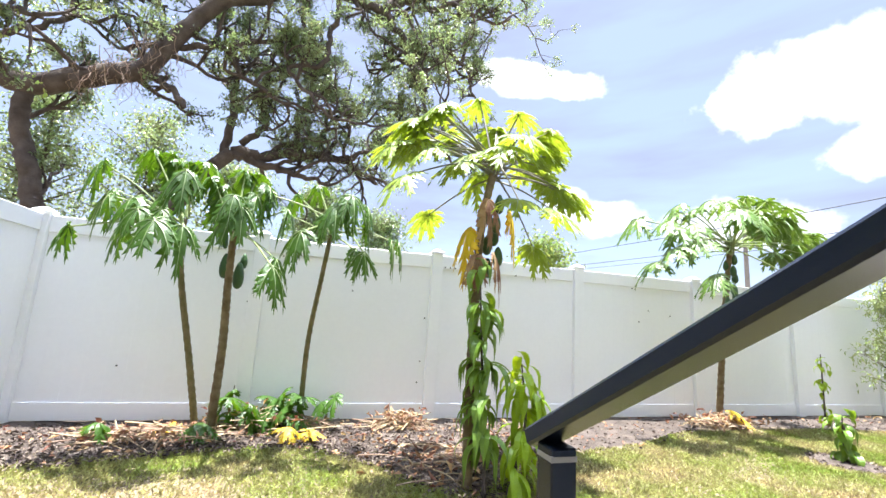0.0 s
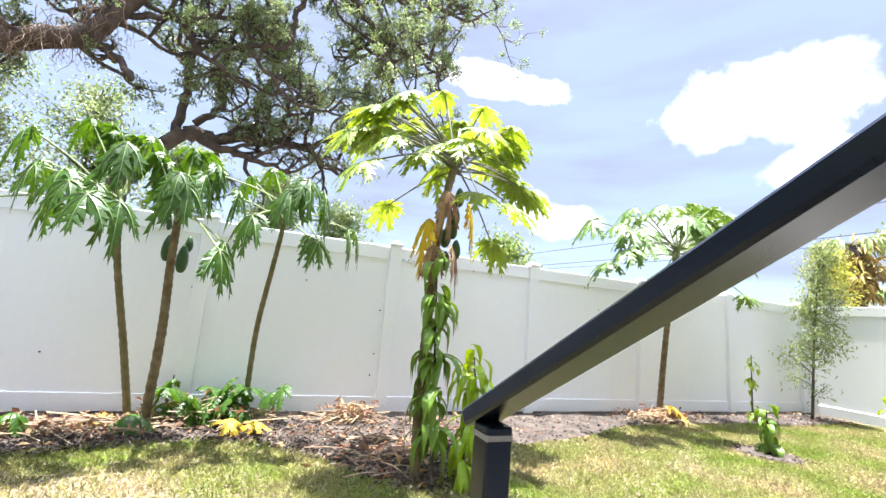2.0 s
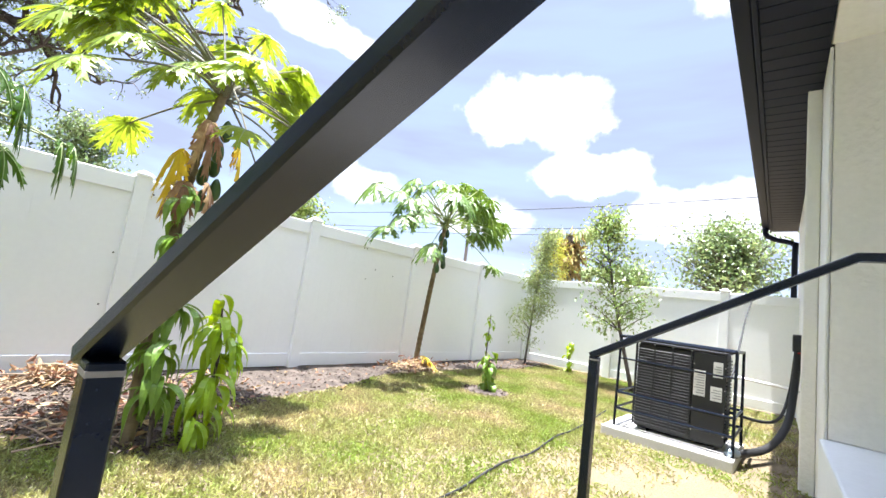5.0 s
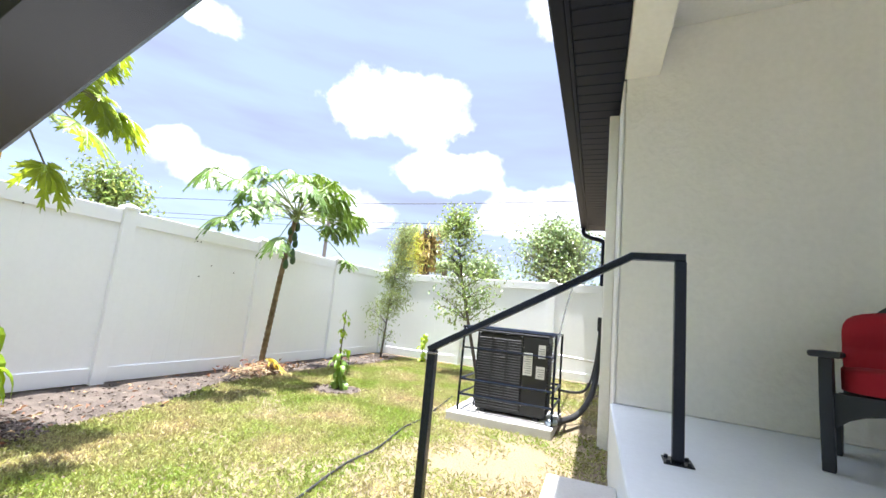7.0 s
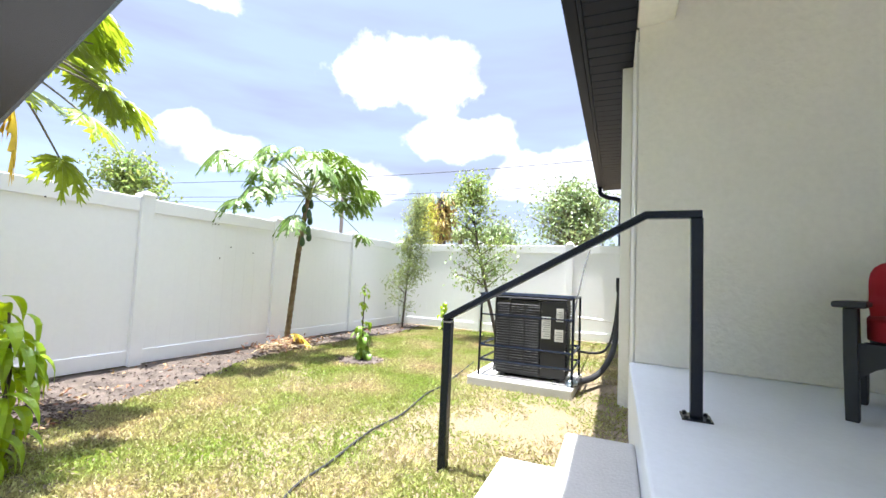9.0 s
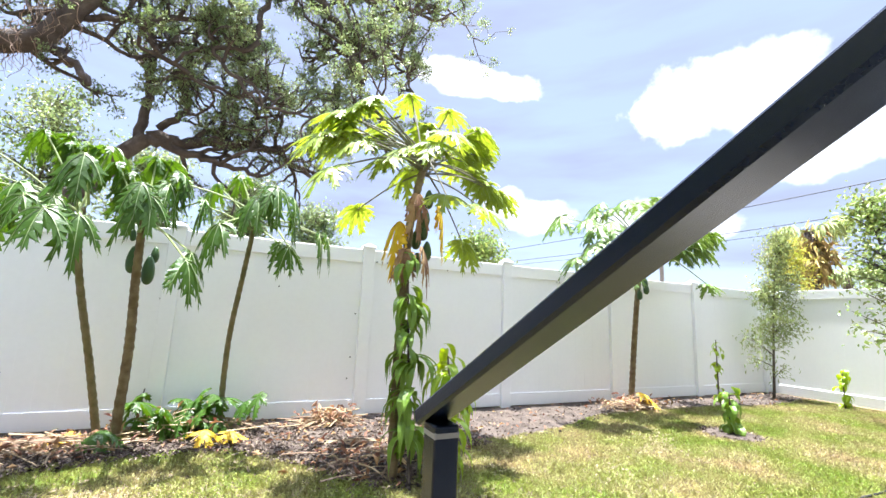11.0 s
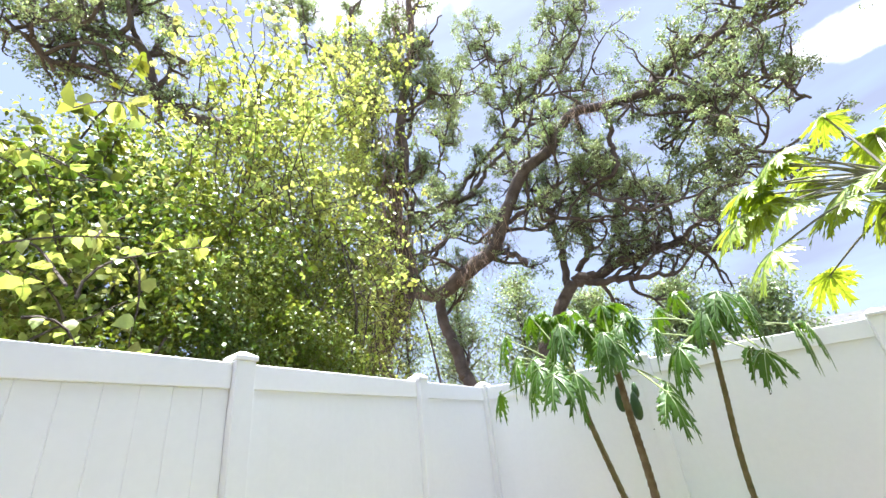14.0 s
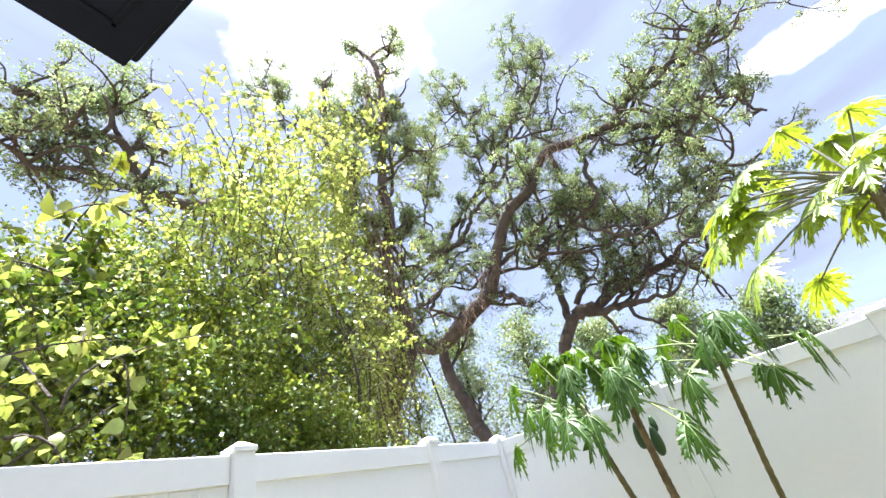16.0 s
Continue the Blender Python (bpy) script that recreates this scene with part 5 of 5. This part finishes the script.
def bench():
    t = thing("garden_chair", "dark grey resin garden chair with rounded back on the porch", "chair")
    x0, x1, y0, y1 = 1.78, 2.50, -6.38, -5.64

    def plate(name, outline, y, th):
        """A flat board cut to an outline in x and z, standing across y."""
        b = bmesh.new()
        f = b.faces.new([b.verts.new((x, y, z)) for x, z in outline])
        e = bmesh.ops.extrude_face_region(b, geom=[f])
        bmesh.ops.translate(b, vec=(0, th, 0), verts=[v for v in e["geom"] if isinstance(v, bmesh.types.BMVert)])
        bmesh.ops.recalc_face_normals(b, faces=b.faces)
        bmesh.ops.bevel(b, geom=[q for q in b.edges], offset=0.006, segments=2, affect="EDGES", profile=0.5)
        return part(name, b, CHAIR_GREY, t)

    for y in (y0, y1 - 0.05):
        plate("front_leg", [(x0 + 0.025, PZ), (x0 + 0.085, PZ), (x0 + 0.105, PZ + 0.20), (x0 + 0.17, PZ + 0.29), (x0 + 0.15, PZ + 0.52), (x0 + 0.0, PZ + 0.52), (x0 - 0.02, PZ + 0.30)], y, 0.05)
        plate("rear_leg", [(x1 - 0.22, PZ), (x1 - 0.12, PZ), (x1 - 0.02, PZ + 0.28), (x1 - 0.2, PZ + 0.30), (x1 - 0.30, PZ + 0.24)], y, 0.05)
        part("armrest", boxed((x0 - 0.06, y - 0.035, PZ + 0.52), (x1 - 0.16, y + 0.085, PZ + 0.55), 0.012, 3), CHAIR_GREY, t)
        plate("side_rail", [(x0 + 0.1, PZ + 0.20), (x1 - 0.1, PZ + 0.17), (x1 - 0.1, PZ + 0.25), (x0 + 0.1, PZ + 0.30)], y + 0.005, 0.04)
    # front apron with a shallow arch
    b = bmesh.new()
    lo, hi = [], []
    for i in range(13):
        f = i / 12
        y = y0 + 0.05 + (y1 - y0 - 0.1) * f
        lo.append(b.verts.new((x0 + 0.02, y, PZ + 0.29 - 0.09 * abs(2 * f - 1) ** 4)))
        hi.append(b.verts.new((x0 + 0.02, y, PZ + 0.36)))
    for i in range(12):
        b.faces.new((lo[i], lo[i + 1], hi[i + 1], hi[i]))
    e = bmesh.ops.extrude_face_region(b, geom=list(b.faces))
    bmesh.ops.translate(b, vec=(0.04, 0, 0), verts=[v for v in e["geom"] if isinstance(v, bmesh.types.BMVert)])
    bmesh.ops.recalc_face_normals(b, faces=b.faces)
    part("apron", b, CHAIR_GREY, t)
    for i in range(6):
        x = x0 + 0.065 + i * 0.088
        part("seat_slat", boxed((x, y0 + 0.06, PZ + 0.335 - 0.012 * i), (x + 0.078, y1 - 0.06, PZ + 0.36 - 0.012 * i), 0.008, 2), CHAIR_GREY, t)
    n = 6
    for i in range(n):
        f = (i + 0.5) / n
        y = y0 + 0.07 + (y1 - y0 - 0.14) * f
        h = 0.54 - 0.16 * abs(2 * f - 1) ** 2.2
        b = boxed((-0.012, -0.058, 0), (0.012, 0.058, h), 0.01, 2)
        bmesh.ops.transform(b, matrix=pose(x1 - 0.24, y, PZ + 0.28, 0, 16, 0), verts=b.verts)
        part("back_slat", b, CHAIR_GREY, t)
    # arched top of the back
    b = bmesh.new()
    ring = []
    for i in range(25):
        u = -1 + 2 * i / 24
        ring.append((u * (y1 - y0 - 0.24) / 2, 0.30 + 0.30 * (1 - abs(u) ** 2.4) ** 0.6))
    f = b.faces.new([b.verts.new((0.014, y, z)) for y, z in [(ring[0][0], 0.06)] + ring + [(ring[-1][0], 0.06)]])
    e = bmesh.ops.extrude_face_region(b, geom=[f])
    bmesh.ops.translate(b, vec=(0.024, 0, 0), verts=[q for q in e["geom"] if isinstance(q, bmesh.types.BMVert)])
    bmesh.ops.recalc_face_normals(b, faces=b.faces)
    bmesh.ops.transform(b, matrix=pose(x1 - 0.24, (y0 + y1) / 2, PZ + 0.28, 0, 16, 0), verts=b.verts)
    part("back_board", b, CHAIR_GREY, t)
    t.matrix_world = CHAIR
    return t


bench()


def cushion(name, label, lo, hi, tilt, pivot, tufts):
    """A padded cushion: swollen box with seams and soft corners."""
    b = bmesh.new()
    bmesh.ops.create_cube(b, size=1.0)
    bmesh.ops.subdivide_edges(b, edges=list(b.edges), cuts=9, use_grid_fill=True)
    size = Vector(hi) - Vector(lo)
    for v in b.verts:
        c = v.co * 2
        ex = [1 - abs(c[i]) ** 4 for i in range(3)]
        bul = 0.75 + 0.25 * min(ex[1] + 0.2, ex[2] + 0.2, 1.0) if size.x == min(size) else 0.75 + 0.25 * min(ex[0] + 0.2, ex[1] + 0.2, 1.0)
        k = min(range(3), key=lambda i: size[i])
        q = v.co.copy()
        q[k] *= bul
        u_, w_ = [abs(c[i]) for i in range(3) if i != k]
        if max(u_, w_) > 1e-6:
            ease = max(u_, w_) / (u_ ** 4.5 + w_ ** 4.5) ** (1 / 4.5)
            for i in range(3):
                if i != k:
                    q[i] *= ease
        if tufts and k == 0 and q[0] < 0:
            q[0] *= 1 - 0.5 * math.exp(-((v.co.z + 0.02) / 0.06) ** 2)
        v.co = Vector([lo[i] + (q[i] + 0.5) * size[i] for i in range(3)])
    bmesh.ops.transform(b, matrix=Matrix.Translation(pivot) @ Matrix.Rotation(radians(tilt), 4, "Y") @ Matrix.Translation(-Vector(pivot)), verts=b.verts)
    ob = part(name, b, RED_FABRIC, None, label, True)
    ob.matrix_world = CHAIR
    return tagged(ob, category="cushion")


for ya, yb in ((-6.31, -5.71),):
    cushion("seat_cushion", "red padded seat cushion on the dark garden chair", (1.77, ya, PZ + 0.362), (2.30, yb, PZ + 0.48), -2, (1.8, 0, PZ + 0.37), False)
    cushion("back_cushion", "red quilted back cushion leaning on the garden chair", (2.02, ya - 0.02, PZ + 0.41), (2.19, yb, PZ + 0.78), 20, (2.06, 0, PZ + 0.44), True)
run("cushion_tie", "red cushion tie hanging below the chair seat", "strap", [(2.2, -5.9, PZ + 0.30), (2.21, -5.91, PZ + 0.2), (2.2, -5.9, PZ + 0.10)], 0.006, RED_FABRIC, 5).matrix_world = CHAIR


# ---- lawn, litter and mulch ----
def scatter_field(n, rng, x0, x1, y0, y1, test):
    p = np.column_stack([rng.uniform(x0, x1, n), rng.uniform(y0, y1, n)])
    return np.array([q for q in p if test(q[0], q[1])])


rng = np.random.default_rng(91)


def lawn_test(x, y):
    if y > bed_edge(x) + 0.06 * noise.noise((x * 5, y * 5, 3)) + 0.03:
        return False
    if y < HY + 0.03 or (-0.8 < x < 1.4 and y < HY + 0.68) or (3.2 < x < 4.08 and -4.28 < y < -3.2):
        return False
    if (x - 3.55) ** 2 + (y + 1.68) ** 2 < 0.09:
        return False
    bare = noise.noise((x * 0.9, y * 0.9, 5)) + 0.5 * noise.noise((x * 3, y * 3, 8))
    dry = 0.62 * min(1.0, max(0.0, (x - 1.2) * 1.2)) * min(1.0, max(0.0, (-2.7 - y) * 1.5))
    return rng.uniform() > 0.15 + 0.6 * bare + dry


xy = scatter_field(520000, rng, -3.6, 7.3, HY, -0.6, lawn_test)
leaf_mesh("grass", np.column_stack([xy, np.full(len(xy), 0.0)]), 0.034, GRASS, None, rng, 0.12, -0.25, dirs=np.tile((0, 0, 0.1), (len(xy), 1)), jitter=0.5,
          label="sun-bleached short lawn grass with bare patches", kind="stuff")
bpy.data.objects["grass"]["category"] = "grass"


def bed_test(x, y):
    return bed_edge(x) - 0.12 < y


xy = scatter_field(44000, rng, -3.55, 7.25, -2.1, -0.09, lambda x, y: bed_test(x, y) and rng.uniform() < (1.0 if x < 0.9 else 0.14))
zz = np.array([0.012 + (0.03 if y < -0.3 else 0.012) * rng.uniform() for _, y in xy])
ob = leaf_mesh("mulch", np.column_stack([xy, zz]), 0.034, MULCH, None, rng, 0.45, 0.0, dirs=rng.normal(size=(len(xy), 3)) * np.array([1, 1, 0.12]), jitter=0.1, label="dark bark mulch and leaf litter on the bed", kind="stuff")
ob["category"] = "mulch"
xy = scatter_field(1500, rng, -3.55, 7.25, -2.2, -0.09, lambda x, y: bed_test(x, y) and rng.uniform() < (1.0 if x < 1.0 else 0.3))
ob = leaf_mesh("fallen_leaves", np.column_stack([xy, np.full(len(xy), 0.045)]), 0.06, DRY_LEAF, None, rng, 0.4, 0.0, dirs=rng.normal(size=(len(xy), 3)) * np.array([1, 1, 0.2]), jitter=0.1, label="fallen dry brown leaves on the bed", kind="stuff")
ob["category"] = "leaves"


def litter_pile(label, c, rx, ry, h, n, seed, leaf_mat=None, leaves=0, L=0.5):
    """Dry stalks heaped over each other, with crumpled leaves."""
    rng = np.random.default_rng(seed)
    t = thing("litter_pile", label, "litter", "heaps of cut stalks")
    s = Soup()
    for i in range(n):
        a, u = rng.uniform(0, 6.28), rng.uniform(0, 1) ** 0.7
        x, y = c[0] + math.cos(a) * rx * u, c[1] + math.sin(a) * ry * u
        z = 0.03 + h * (1 - u) * rng.uniform(0.2, 1.0)
        b = rng.uniform(0, 6.28)
        l2 = L * rng.uniform(0.25, 1.0) / 2
        d = np.array([math.cos(b) * l2, math.sin(b) * l2 * 0.5, rng.uniform(-0.25, 0.15) * l2])
        p = np.array([x, y, z])
        e0, e1 = p - d, p + d
        e0[2], e1[2] = max(0.015, e0[2]), max(0.015, e1[2])
        e0[1], e1[1] = min(-0.1, e0[1]), min(-0.1, e1[1])
        s.tube(smooth_path([e0, p + (0, 0, 0.02), e1], 3), rng.uniform(0.0025, 0.007), None, 4)
    s.obj("straw", STRAW, t, "dry straw-coloured stalks", kind="stuff")
    k = rng.normal(size=(n * 2, 3)) * np.array([rx * 0.5, ry * 0.5, h * 0.3]) + np.array([c[0], c[1], h * 0.4 + 0.03])
    k[:, 2] = np.maximum(k[:, 2], 0.03)
    k[:, 1] = np.minimum(k[:, 1], -0.1)
    leaf_mesh("leaf_litter", k, 0.075, DRY_LEAF, t, rng, 0.4, 0.1, kind="stuff")
    for i in range(leaves):
        f = Soup()
        a = rng.uniform(0, 6.28)
        q = (c[0] + rng.normal() * rx * 0.5, min(-0.18, c[1] + rng.normal() * ry * 0.45), 0.10 + h * rng.uniform(0.2, 1.0))
        lobed_leaf(f, q, (math.cos(a), math.sin(a) * 0.6, 0), 0.22 * rng.uniform(0.8, 1.2), rng, fold=rng.uniform(0.3, 0.9), tilt=rng.uniform(0.1, 0.6))
        f.v = [np.column_stack([v[:, 0], np.minimum(v[:, 1], -0.07), np.maximum(v[:, 2], 0.02)]) for v in f.v]
        f.obj("cut_leaf", leaf_mat, t)
    return t


litter_pile("heap of freshly cut green papaya leaves and stalks", (-1.52, -0.36), 0.5, 0.22, 0.22, 60, 92, PAPAYA_DARK, 20, 0.8)
litter_pile("heap of dry straw-coloured papaya stalks", (-0.34, -0.32), 0.26, 0.16, 0.16, 90, 93, None, 0, 0.55)
litter_pile("scattered dry stalks and withered leaves at the papaya trunks", (-2.35, -0.55), 0.55, 0.28, 0.08, 75, 94, PAPAYA_DARK, 2, 0.8)
litter_pile("dry stalks piled round the papaya trunk", (3.60, -0.42), 0.45, 0.26, 0.12, 130, 95, None, 0, 0.5)
litter_pile("scattered twigs below the tall papaya", (-0.25, -1.35), 0.45, 0.5, 0.03, 45, 96, None, 0, 0.45)
for (x, y, z), sd in (((-1.36, -0.72, 0.12), 97), ((-1.18, -0.66, 0.08), 98), ((3.72, -0.58, 0.12), 99), ((3.66, -0.52, 0.20), 100), ((-2.28, -0.4, 0.08), 101)):
    f = Soup()
    lobed_leaf(f, (x, y, z), (0.5, -1, 0), 0.16, np.random.default_rng(sd), fold=0.45, tilt=0.3, lobes=7)
    f.v = [np.column_stack([v[:, 0], v[:, 1], np.maximum(v[:, 2], 0.035)]) for v in f.v]
    tagged(f.obj("fallen_leaf", YELLOW_LEAF, None, "bright yellow fallen papaya leaf on the litter"), category="leaf", group="yellow fallen leaves")

# soil ring round the lawn sapling
bm = bmesh.new()
ring = [[bm.verts.new((3.55 + r * (1 + 0.2 * noise.noise((math.cos(a) * 2, math.sin(a) * 2, 1))) * math.cos(a), -1.68 + r * (1 + 0.25 * noise.noise((math.cos(a) * 2.5, math.sin(a) * 2.5, 4))) * math.sin(a), 0.003 + 0.028 * (1 - (r / 0.27) ** 2))) for a in [i * math.tau / 24 for i in range(24)]] for r in (0.04, 0.12, 0.20, 0.27)]
for p_, q_ in zip(ring[:-1], ring[1:]):
    for i in range(24):
        bm.faces.new((p_[i], p_[(i + 1) % 24], q_[(i + 1) % 24], q_[i]))
bm.faces.new(ring[0])
tagged(part("soil_ring", bm, SOIL, None, "dark bare soil ring in the lawn", True), category="soil", kind="structure")

rng = np.random.default_rng(120)
a_ = rng.uniform(0, 6.283, 420)
r_ = rng.normal(0.25, 0.06, 420)
ob = leaf_mesh("soil_crumbs", np.column_stack([3.55 + r_ * np.cos(a_), -1.68 + r_ * np.sin(a_), np.full(420, 0.012)]), 0.03, MULCH, None, rng, 0.6, 0.0, dirs=rng.normal(size=(420, 3)) * np.array([1, 1, 0.2]), jitter=0.1, label="dark soil crumbs round the lawn sapling", kind="stuff")
ob["category"] = "soil"

# small dark marks on the fence boards
back = bpy.data.objects["vinyl_fence"]
for x, z in ((-0.90, 1.32), (-0.05, 0.85), (-1.90, 1.14), (-0.04, 1.69), (0.10, 1.66), (0.16, 1.66), (0.22, 1.66), (0.62, 1.65), (0.67, 1.65), (0.98, 1.64), (-0.10, 1.08), (-0.12, 0.62), (-0.14, 0.40), (-2.9, 0.50), (2.65, 1.62), (2.70, 1.62), (2.9, 1.35), (3.25, 1.3), (2.75, 1.2), (-1.62, 1.62), (-1.0, 0.05)):
    b_ = bmesh.new()
    bmesh.ops.create_icosphere(b_, subdivisions=1, radius=0.009, matrix=Matrix.Translation((x, -0.013 if 0.2 < z < 1.63 else -0.027, z)))
    part("mark", b_, WIRE, back, "tiny black speck")
